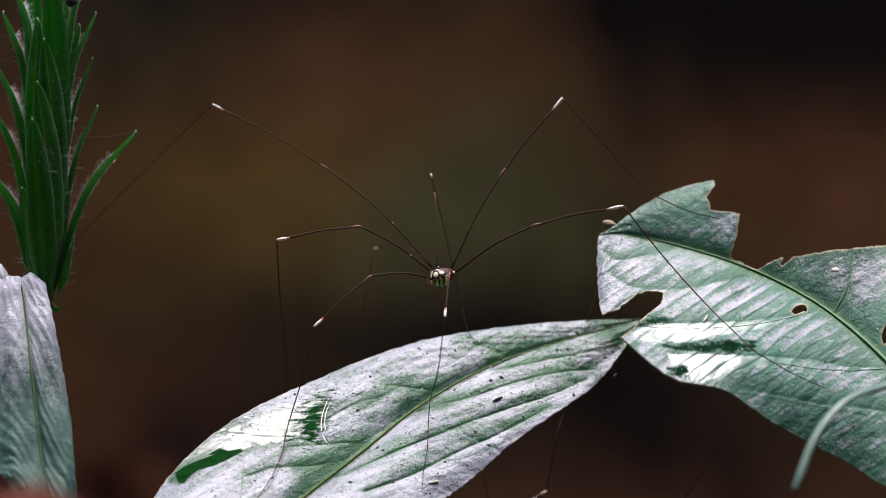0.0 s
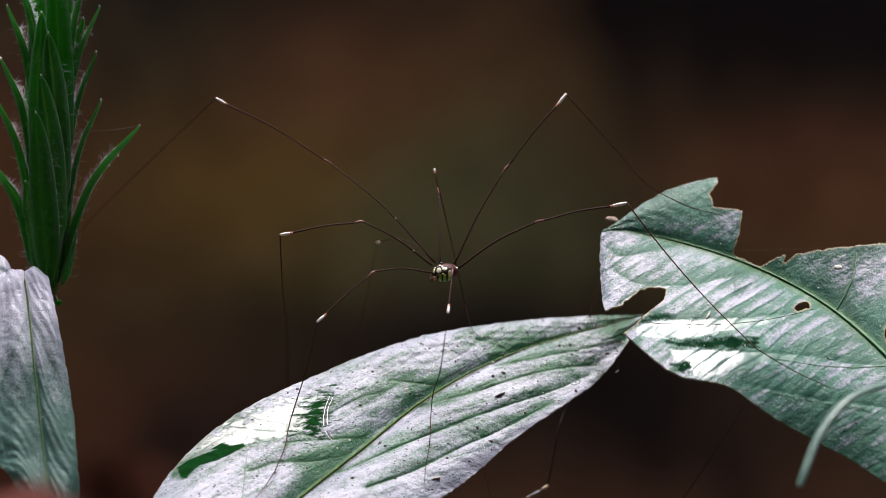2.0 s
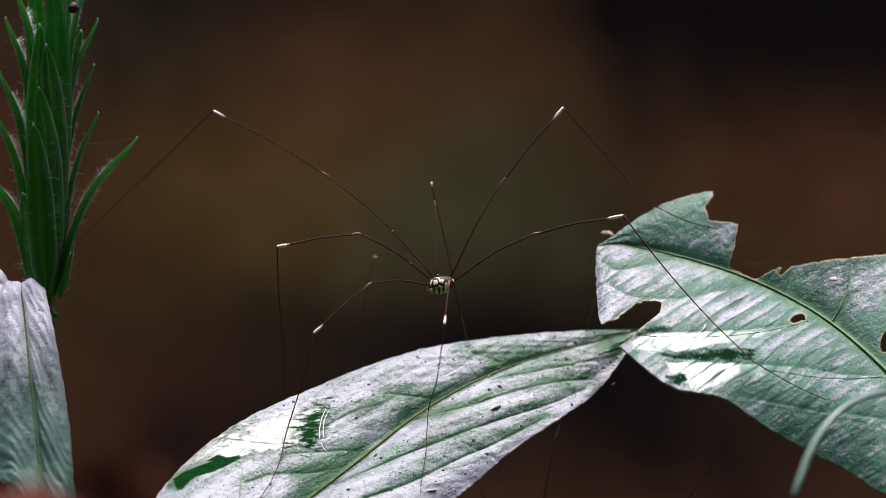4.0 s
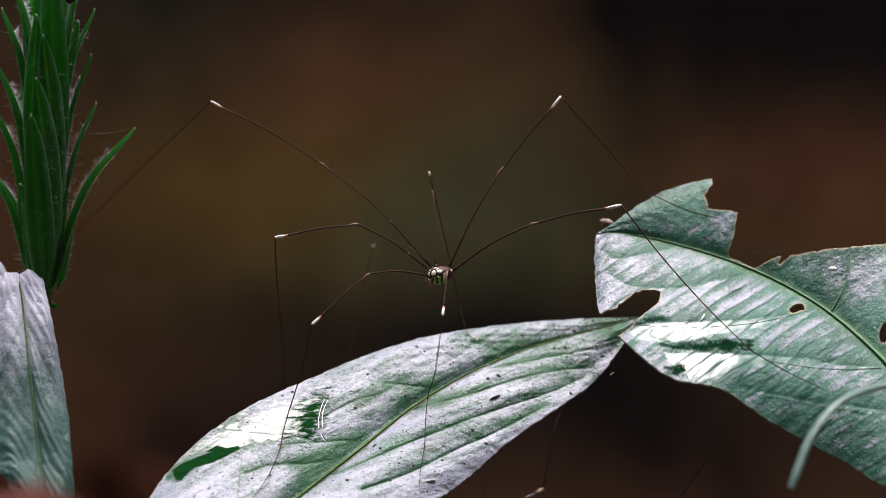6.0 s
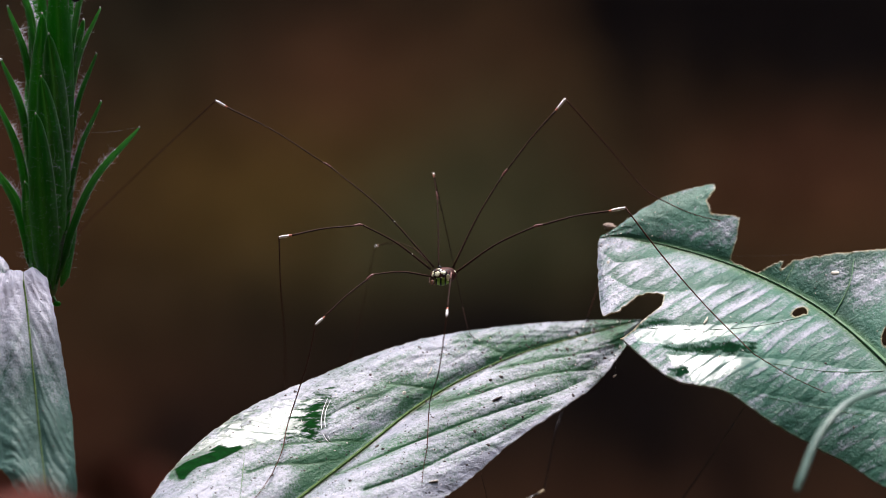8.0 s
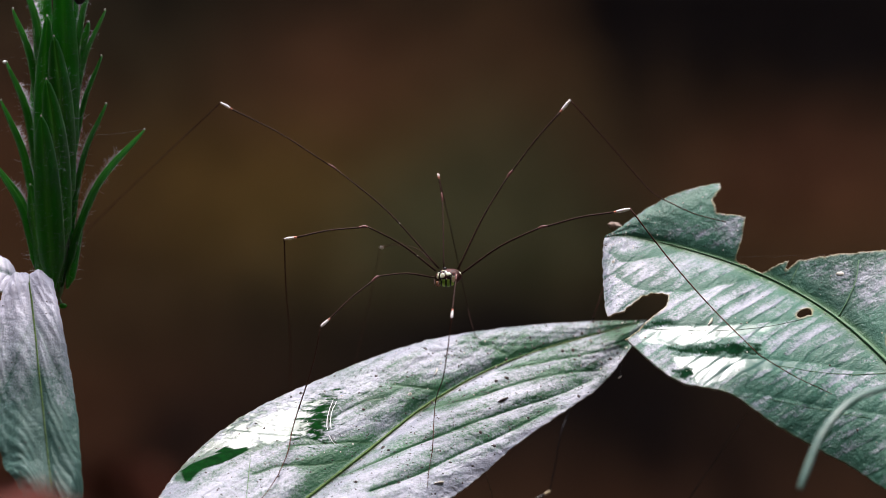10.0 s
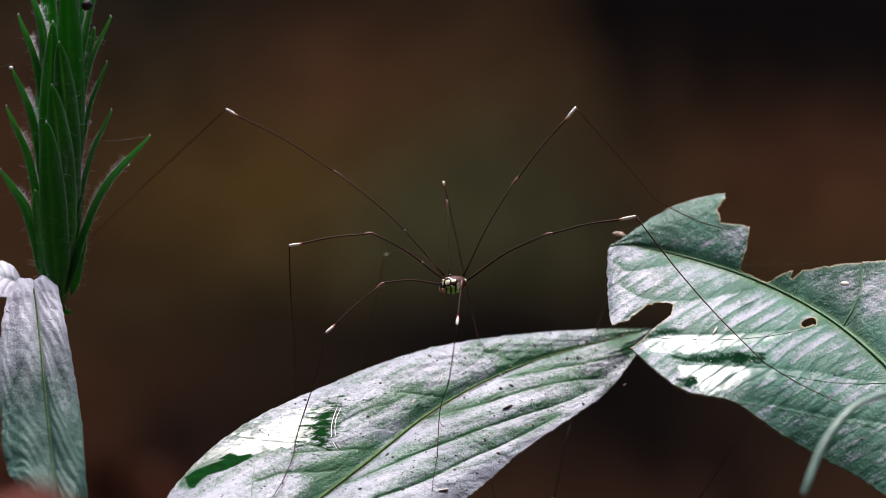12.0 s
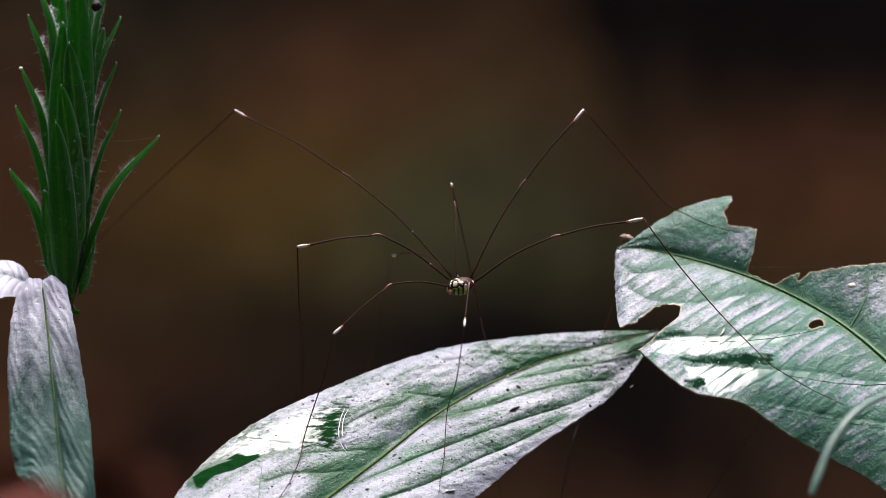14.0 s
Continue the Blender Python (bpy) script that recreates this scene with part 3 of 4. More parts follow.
# ---- the broad leaf under the harvestman ----
plant_mid = thing("leafy_plant", (-0.05, 0, 0.24), "low forest plant with one broad waxy green leaf", "plant")
mid_leaf = Leaf(
    upper=[(-40.66, -33.4, 242.94), (-50.7, -24.29, 250.9), (-49.3, -14.98, 258.95), (-39.1, -3.74, 269.0), (-22.95, 5.57, 277.05), (-6.64, 11.64, 282.97), (10.04, 14.82, 285.89), (24.79, 17.06, 286.97), (36.96, 18.2, 287.15)],
    rib=[(-40.64, -33.6, 242.78), (-33.83, -25.1, 249.64), (-23.82, -15.99, 257.34), (-14.31, -8.1, 264.32), (-4.95, -0.4, 271.38), (4.71, 5.47, 276.95), (15.12, 10.46, 281.15), (26.22, 14.55, 284.33), (37.05, 18, 286.95)],
    lower=[(-40.44, -33.8, 242.62), (-24.86, -31.37, 244.54), (-9.05, -21.76, 252.42), (2.55, -13.97, 259.11), (12.08, -5.93, 265.84), (20.88, 0.63, 271.22), (27.8, 6.11, 275.89), (32.15, 11.08, 280.4), (37.03, 17.8, 286.74)],
    # bloom paints the leaf's pale sheen, thinner along the midrib's upper side
    n=540, m=260, veins=9, slant=(1.2, 3.7), quilt=(0.30, 0.42), fold=0.7, arch=2.2, wave=0.5, seed=3, ripple=0.05, pads=(0.10, 2.2), pad_sheen=0.22, lee=(0.25, 0.70), ribs=0.10, grain=(28, 20), sheen_bloom=(0.68, 0.76), fade=(0.08, -0.06), beside=(0.66, 0.10),
    laterals=[[(9.4, 278.1), (16.1, 279.0), (25.6, 280.7), (29.3, 281.7)], [(-4.8, 271.3), (4.4, 272.9), (13.8, 275.7), (21.3, 277.4), (28.0, 278.2)],
              [(-18.5, 260.6), (-13.6, 262.0), (-2.4, 266.1), (8.0, 269.8), (18.4, 273.3), (26.1, 276.6)], [(-13.4, 257.4), (-5.7, 260.1), (2.5, 264.0), (10.7, 267.5), (18.9, 271.6)],
              [(-34.0, 259.9), (-29.5, 261.3), (-22.8, 261.8), (-17.6, 263.1)], [(-28.5, 264.5), (-20.6, 265.2), (-13.7, 265.9)], [(-20.8, 269.1), (-15.4, 271.8), (-11.9, 272.7)],
              [(-10.0, 274.8), (-1.6, 274.5)], [(5.9, 282.2), (12.1, 280.3)]],
    bald=[(-9.34, 273.76, 5.0, 2.2, 0.3), (-22.19, 261.84, 4.5, 2.5, 0.40), (32.20, 285.85, 4.0, 2.5, 0.8), (8.58, 281.78, 5, 2, 0.25), (20.0, 283.5, 8, 2.2, 0.25), (31.8, 283.5, 1.6, 1.2, 0.9), (-6.0, 276.0, 5.0, 1.6, 0.3)],
    wet=[([(-44.3, 262.7), (-42.4, 265.0), (-39.9, 267.2), (-37.2, 269.3), (-35.1, 269.3), (-32.1, 270.4), (-29.1, 271.9), (-25.1, 272.4), (-21.6, 272.7), (-20.5, 271.7), (-22.0, 270.5), (-22.3, 267.3), (-25.3, 265.8), (-28.7, 265.4), (-33.2, 264.9), (-35.5, 264.4), (-38.6, 265.4)], 2.2, 1.15),
         ([(-48.0, 259.9), (-46.6, 262.7), (-41.9, 266.5), (-36.0, 266.2), (-35.09, 264.0), (-40.81, 261.6), (-45.46, 258.75)], 0.7, 0.35)],
    # dark reflections by the wet tip, painted as green patches
    dark_reflection=[([(-46.9, 261.5), (-46.0, 259.4), (-44.9, 258.9), (-44.1, 260.1), (-42.8, 261.1), (-41.2, 261.4), (-39.4, 261.8), (-37.9, 262.6), (-35.1, 264.1), (-35.6, 264.7), (-38.6, 264.2), (-42.0, 263.3), (-44.9, 262.5)], 0.55),
          ([(-41.3, 263.86), (-39.4, 264.98), (-37.45, 264.24), (-39.58, 263.69)], 0.3),
          ([(-24.3, 271.2), (-22.1, 272.7), (-20.2, 272.9), (-21.3, 271.2), (-21.3, 269.6), (-21.5, 266.6), (-23.2, 266.1), (-26.2, 266.6), (-25.6, 268.3), (-24.5, 269.9)], 2.6)])
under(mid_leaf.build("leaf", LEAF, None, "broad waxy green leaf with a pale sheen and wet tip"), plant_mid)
under(tube("stem", [(-40.48, -33.4, 242.94), (-45.5, -14, 233.42), (-50.33, -6, 194.25), (-52.48, 4, 89.76), (-51.01, 0, -9.6)], [0.9, 1.2, 1.6, 1.9, 2.2], STEM, None, 40), plant_mid)
rng = random.Random(11)
under(scatter_bits("frass", mid_leaf, 1400, 0.19, SPECK, None, rng, "dark specks of frass"), plant_mid)
under(scatter_bits("grit", mid_leaf, 150, 0.17, CRUMB, None, rng, "pale crumbs"), plant_mid)



lay(mid_leaf, "midrib", [(-33.83, 249.64), (-23.82, 257.34), (-14.31, 264.32), (-4.95, 271.38), (4.71, 276.95), (15.12, 281.15), (26.22, 284.33), (35.33, 286.54)], [0.36, 0.36, 0.33, 0.29, 0.24, 0.18, 0.12, 0.06], RIB, plant_mid, "olive green raised midrib", 0.7, 120)
lay(mid_leaf, "scar", [(-20.7, 272.9), (-21.51, 270.82), (-21.57, 268.19), (-20.35, 265.79), (-17.08, 264.05)], [0.03, 0.06, 0.07, 0.05, 0.03], HAIR, plant_mid, "pale curved scar")
lay(mid_leaf, "scar", [(-20.1, 272.6), (-20.85, 270.6), (-20.95, 268.3), (-19.9, 266.1)], [0.02, 0.06, 0.06, 0.02], HAIR, plant_mid, "pale curved scar")
lay(mid_leaf, "scar", [(-20.4, 272.7), (-21.2, 270.7), (-21.25, 268.2), (-20.1, 266.0), (-17.2, 264.3)], [0.03, 0.07, 0.07, 0.05, 0.03], SPECK, plant_mid, "dark curved scar")
lay(mid_leaf, "frass_pellet", [(8.93, 272.8), (9.75, 273.08), (10.68, 273.46)], [0.08, 0.30, 0.10], SPECK, plant_mid, "dark brown frass pellet", 0.9)
lay(mid_leaf, "crease", [(-34.74, 263.77), (-34.76, 260.71), (-34.85, 256.3)], [0.05, 0.09, 0.06], STEM, plant_mid, "thin green crease")
lay(mid_leaf, "white_fleck", [(-2.77, 277.15), (-2.26, 277.73), (-2.06, 278.51)], [0.06, 0.14, 0.05], CRUMB, plant_mid, "white fleck")
lay(mid_leaf, "white_fleck", [(-2.35, 259.28), (-0.88, 259.64)], [0.12, 0.3], CRUMB, plant_mid, "white fleck")

# ---- the eaten leaf ----
plant_right = thing("eaten_plant", (0.09, 0, 0.24), "forest plant with one insect-eaten waxy green leaf", "plant")
right_leaf = Leaf(
    upper=[(28.64, 8.08, 302.78), (30.96, 8.92, 304.03), (34.81, 10.63, 306.9), (41.1, 12.64, 310.6), (50.9, 13.61, 313.0), (64.33, 14.31, 312.2), (77.22, 10.26, 307.35), (87.23, 3.08, 299.08), (93.16, -7.47, 288.16), (94.05, -30.14, 262.32)],
    rib=[(28.41, 7.7, 302.37), (31.03, 8.31, 302.78), (34.63, 8.3, 302.37), (41.8, 7.74, 300.93), (51.9, 6.02, 297.85), (61.39, 4.18, 293.77), (69.77, -1.03, 288.39), (77.73, -9.16, 280.67), (83.63, -18.13, 272.71), (93.93, -30.7, 261.9)],
    lower=[(28.16, 7.04, 301.64), (28.02, 4.76, 299.08), (27.8, 1.1, 294.01), (28.21, -5.17, 288.49), (33.0, -11.2, 283.2), (39.6, -18.4, 278.2), (48.0, -20.3, 276.4), (56.6, -20.5, 270.9), (69.22, -20.14, 263.84), (78.16, -24.13, 259.1), (93.8, -31.27, 261.48)],
    # bare and fade paint less sheen towards the base and lower margin
    n=420, m=210, veins=8, slant=(-0.6, -2.5), quilt=(0.25, 0.22), fold=0.25, arch=1.5, wave=0.25, seed=8, ripple=0.03, grain=(32, 30), rib_width=0.045, sheen_bloom=(0.32, 1.0), fade=(0.05, -0.62), bare=1.2, ribs=0.1, pads=(0.13, 2.1, 0.35), pad_sheen=1.0, lee=(0.15, 1.0), span=5.5, stepped=True,
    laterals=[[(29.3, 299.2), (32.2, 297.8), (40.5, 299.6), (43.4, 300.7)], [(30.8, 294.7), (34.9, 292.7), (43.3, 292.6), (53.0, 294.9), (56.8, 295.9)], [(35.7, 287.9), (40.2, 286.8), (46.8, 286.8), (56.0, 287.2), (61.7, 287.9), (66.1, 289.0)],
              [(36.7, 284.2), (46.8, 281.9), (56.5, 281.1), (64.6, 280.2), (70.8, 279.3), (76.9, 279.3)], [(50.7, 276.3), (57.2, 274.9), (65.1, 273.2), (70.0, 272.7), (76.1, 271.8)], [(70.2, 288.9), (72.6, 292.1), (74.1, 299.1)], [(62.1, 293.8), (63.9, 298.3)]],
    # bald thins the painted sheen; negative amounts add to it
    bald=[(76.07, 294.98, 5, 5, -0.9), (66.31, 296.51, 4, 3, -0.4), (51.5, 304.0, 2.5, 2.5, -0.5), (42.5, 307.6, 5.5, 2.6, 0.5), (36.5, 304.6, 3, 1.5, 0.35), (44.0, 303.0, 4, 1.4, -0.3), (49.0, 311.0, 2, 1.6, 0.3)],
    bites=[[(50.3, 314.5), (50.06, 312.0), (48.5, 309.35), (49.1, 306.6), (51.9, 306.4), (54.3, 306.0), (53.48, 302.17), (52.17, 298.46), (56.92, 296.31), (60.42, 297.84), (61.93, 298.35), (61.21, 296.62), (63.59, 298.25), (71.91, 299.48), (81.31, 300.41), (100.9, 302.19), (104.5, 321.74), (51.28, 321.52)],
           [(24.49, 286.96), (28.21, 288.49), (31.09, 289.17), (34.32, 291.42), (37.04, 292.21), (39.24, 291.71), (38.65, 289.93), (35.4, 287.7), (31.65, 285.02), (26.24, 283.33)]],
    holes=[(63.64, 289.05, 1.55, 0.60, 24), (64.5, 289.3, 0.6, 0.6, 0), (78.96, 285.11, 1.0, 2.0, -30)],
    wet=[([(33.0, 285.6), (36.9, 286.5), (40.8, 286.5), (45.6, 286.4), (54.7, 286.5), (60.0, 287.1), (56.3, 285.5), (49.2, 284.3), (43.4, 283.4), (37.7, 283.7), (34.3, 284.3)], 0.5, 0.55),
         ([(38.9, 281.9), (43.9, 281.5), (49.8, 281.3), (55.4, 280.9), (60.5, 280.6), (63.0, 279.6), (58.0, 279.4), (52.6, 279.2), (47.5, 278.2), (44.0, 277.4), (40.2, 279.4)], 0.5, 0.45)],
    # painted dark reflections between the wet bands
    dark_reflection=[([(38.5, 283.1), (43.3, 283.0), (50.2, 283.2), (54.5, 283.1), (54.3, 282.0), (50.9, 281.5), (44.5, 281.9), (40.3, 282.3)], 1.6),
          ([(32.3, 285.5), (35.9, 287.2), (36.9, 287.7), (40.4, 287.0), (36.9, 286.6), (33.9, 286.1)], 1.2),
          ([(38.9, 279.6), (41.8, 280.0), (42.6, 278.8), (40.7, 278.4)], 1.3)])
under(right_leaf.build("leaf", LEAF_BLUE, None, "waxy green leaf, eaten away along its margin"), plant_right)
under(tube("stem", [(83.22, -17.72, 273.07), (93.93, -30.7, 261.9), (99.4, -15, 225.74), (101.82, 0, 91.61), (100.8, 0, -9.6)], [0.8, 1.0, 1.5, 1.8, 2.2], STEM, None, 40), plant_right)
under(scatter_bits("frass", right_leaf, 420, 0.14, SPECK, None, rng, "dark specks of frass"), plant_right)
under(scatter_bits("grit", right_leaf, 140, 0.15, CRUMB, None, rng, "pale crumbs"), plant_right)
under(blob("shrivelled_tip", (30.4, 9.7, 304.45), (1.3, 0.5, 0.6), HUSK, None, "shrivelled pale brown tip", (0, 15, 0), 0.6), plant_right)
lay(right_leaf, "midrib", [(34.63, 302.37), (41.8, 300.93), (51.9, 297.85), (61.39, 293.77), (69.77, 288.39), (77.73, 280.67), (83.27, 273.25)], [0.08, 0.18, 0.27, 0.34, 0.42, 0.50, 0.55], VEIN, plant_right, "pale green raised midrib", 0.45, 80)
for pts, r in (([(69.93, 288.68), (71.86, 291.95), (73.53, 295.47), (74.24, 298.86)], 0.16), ([(61.76, 294.17), (62.82, 296.21), (63.75, 297.84)], 0.10)):
    lay(right_leaf, "lateral_vein", pts, [r, r * 0.8, r * 0.6], VEIN, plant_right, "raised pale green side vein", 0.7, 30)
lay(right_leaf, "lateral_vein", [(34.48, 286.45), (43, 286.13), (51.62, 286.39), (58.87, 287.34), (65.44, 288.79)], [0.05, 0.08, 0.10], VEIN_DARK, plant_right, "dark green side vein", 0.5, 60)
lay(right_leaf, "lateral_vein", [(56.01, 280.57), (63.62, 279.42), (70.51, 278.83), (77.19, 279.07)], [0.06, 0.09, 0.12], VEIN, plant_right, "pale green side vein", 0.5, 60)
lay(right_leaf, "lateral_vein", [(47.19, 275.82), (55.87, 274.68), (65.38, 272.82), (73, 271.61)], [0.04, 0.06, 0.08], VEIN, plant_right, "pale green side vein", 0.5, 60)
drop_at, drop_up = right_leaf.nearest(*(70.74, 296.3))
under(blob("dew_drop", tuple(drop_at.tolist()), (0.75, 0.2, 0.45), CRUMB, None, "small dried pale drop", (0, 0, 0), 0.12, 16, tuple(drop_up.tolist())), plant_right)

lay(right_leaf, "seed", [(45.73, 286.99), (46.21, 287.67), (46.69, 288.25)], [0.12, 0.26, 0.10], CRUMB, plant_right, "small pale seed", 0.9)

# ---- the hairy spike with its drooping old leaves ----
spike = thing("hairy_plant", (-0.07, 0, 0.29), "upright hairy green plant with overlapping narrow bracts", "plant")
under(tube("stem", [(-68.72, 2, 357.03), (-69.74, 2, 334.67), (-70.75, 2, 314.33), (-71.16, 2, 301.12), (-71.4, 3, 292.5), (-73.8, 8, 280.0), (-74.5, 9, 191.39), (-74.5, 9, -13.72)], [0.5, 1.6, 2.2, 2.6, 1.6, 1.3, 1.6, 2.0], STEM, None, 90, 12), spike)
old_leaf = Leaf(
    upper=[(-79.47, 3, 292.77), (-78.64, -4, 294.38), (-79.53, -8, 289.66), (-79.41, -13, 280.44), (-78.12, -18, 270.95), (-76.62, -22, 264.48), (-73.62, -26, 261.19), (-66.34, -31, 251.09)],
    rib=[(-75.8, 3, 293.38), (-74.93, -4, 295.19), (-73.76, -8, 290.16), (-72.04, -13, 282.41), (-70.15, -18, 272.89), (-68.63, -22, 265.44), (-67.13, -26, 259.09), (-64.93, -31, 251.09)],
    lower=[(-71.52, 3, 293.38), (-71.02, -4, 295.59), (-69.0, -8, 289.36), (-66.3, -13, 280.44), (-64.0, -18, 270.95), (-62.86, -22, 263.52), (-61.89, -26, 257.66), (-63.52, -31, 251.09)],
    # fade pales the top and greens the foot, the top's sheen painted in
    n=260, m=130, veins=6, slant=(1.3, 1.3), quilt=(0.10, 0.10), fold=0.3, arch=1.4, wave=0.7, seed=14, ripple=0.10, ribs=0.08, grain=(80, 80), rib_width=0.022, sheen_bloom=(0.95, 0.95), fade=(0.75, -2.1), rib_bare=0.2)
under(old_leaf.build("leaf", LEAF_GREY, None, "drooping pale grey-green old leaf"), spike)
under(scatter_bits("frass", old_leaf, 40, 0.2, SPECK, None, rng, "dark specks"), spike)
lay(old_leaf, "midrib", [(-74.6, 293.6), (-73.76, 290.16), (-72.04, 282.41), (-70.15, 272.89), (-68.63, 265.44), (-67.2, 259.5)], [0.15, 0.17, 0.16, 0.13, 0.10, 0.07], RIB, spike, "olive green midrib", 0.6, 60)
side_leaf = Leaf(
    upper=[(-78.29, 8, 293.92), (-80.76, 8, 297.42), (-84.88, 8, 298.87), (-92.31, 4, 297.04), (-100.26, -6, 288.12)],
    rib=[(-77.6, 4, 293.36), (-79.7, 2, 295.02), (-83.58, 1, 296.04), (-90.88, -3, 294.07), (-100.3, -8, 287.67)],
    lower=[(-76.92, 0, 292.81), (-78.64, -4, 292.68), (-82.28, -6, 291.91), (-89.46, -10, 288.22), (-100.34, -10, 286.74)],
    n=120, m=80, veins=9, slant=(1.5, 1.5), quilt=(0.2, 0.2), fold=0.3, arch=1.0, wave=0.3, seed=17, grain=(20, 20), sheen_bloom=(0.9, 0.9))
under(side_leaf.build("leaf", LEAF_GREY, None, "pale grey-green old leaf"), spike)


def bract(base, tip, bend, width, face, rng):
    """A narrow pointed bract: base and tip in millimetres, bend pushes its middle, face is the way its broad side looks."""
    base, tip, bend, face = (np.asarray(v, float) for v in (base, tip, bend, face))
    n, m = 30, 17
    path = spline([base, base * 0.66 + tip * 0.34 + bend * 0.8, base * 0.33 + tip * 0.67 + bend, tip], n)
    tan = np.gradient(path, axis=0)
    tan /= np.linalg.norm(tan, axis=1)[:, None]
    verts, faces = [], []
    s = np.linspace(0, 1, n)
    half = 1.25 * width * np.clip((1 - s) ** 0.6 * (0.65 + 1.1 * s) * np.clip(0.12 + s * 5, 0, 1), 0.03, 1)
    for layer in (0, 1):
        for i in range(n):
            x = np.cross(tan[i], face)
            x /= np.linalg.norm(x)
            f = np.cross(x, tan[i])
            for j in range(m):
                w = 2 * j / (m - 1) - 1
                dome = -0.34 * half[i] * w * w + 0.035 * math.cos(w * 19) - 0.25 * math.exp(-(w / 0.12) ** 2) * min(1, half[i])
                verts.append((path[i] + x * w * half[i] + f * (dome - 0.22 * layer)) * MM)
    for i in range(n - 1):
        for j in range(m - 1):
            a = i * m + j
            faces.append((a, a + 1, a + m + 1, a + m))
            b = n * m + a
            faces.append((b, b + m, b + m + 1, b + 1))
        for j, flip in ((0, False), (m - 1, True)):
            a, b = i * m + j, n * m + i * m + j
            q = (a, a + m, b + m, b)
            faces.append(q if not flip else q[::-1])
    for i, flip in ((0, True), (n - 1, False)):
        for j in range(m - 1):
            a, b = i * m + j, n * m + i * m + j
            faces.append((a, a + 1, b + 1, b))
    mid = np.tile(np.exp(-(np.linspace(-1, 1, m) / 0.20) ** 2), 2 * n)
    margin = np.tile(np.abs(np.linspace(-1, 1, m)) ** 6, 2 * n)
    ob = under(mesh_object("bract", verts, faces, BRACT, extra={"mid": mid, "margin": margin, "across": np.tile(np.linspace(-1, 1, m), 2 * n)}), spike)
    hv, hf = [], []
    for _ in range(560 if abs(face[0]) > 0.6 else 420):
        i = int(2 + (n - 8) * rng.random() ** (1.25 if abs(face[0]) > 0.6 else 1.0))
        slide = rng.random()
        x = np.cross(tan[i], face)
        x /= np.linalg.norm(x)
        inner = 1 if np.dot(x, (face[0], 0, 0.4)) > 0 else -1
        sgn = inner if rng.random() < 0.85 and abs(face[0]) > 0.6 else rng.choice((-1, 1))
        f = np.cross(x, tan[i])
        edge = rng.random() < (0.90 if abs(face[0]) > 0.6 else 0.05)
        root = path[i] * (1 - slide) + path[i + 1] * slide + x * sgn * half[i] * (1.0 if edge else rng.uniform(0, 0.9)) + f * (-0.34 * half[i] if edge else 0)
        way = x * sgn * rng.uniform(0.2, 1.0) + f * rng.uniform(-0.5, 0.4) + tan[i] * rng.uniform(-0.2, 0.4)
        way /= np.linalg.norm(way)
        L = rng.uniform(0.5, 1.7) if edge else rng.uniform(0.08, 0.34)
        curve = np.array([root, root + way * L * 0.5, root + way * L + np.array([rng.uniform(-0.2, 0.2), 0, rng.uniform(-0.25, 0.3)]) * L])
        v, q = tube_data(curve * MM, np.array([0.015, 0.011, 0.005]) * (1.0 if edge else 0.7) * MM, 3)
        k = len(hv)
        hv += v
        hf += [tuple(c + k for c in g) for g in q]
    hair = mesh_object("hair", hv, hf, HAIR, ob, "fine pale hairs", False)
    tagged(hair, kind="stuff")
    tip_dot = blob("tip", tip - tan[-1] * 0.1, (0.16, 0.16, 0.22), CRUMB, ob, "pale dry tip", seg=8)
    return ob


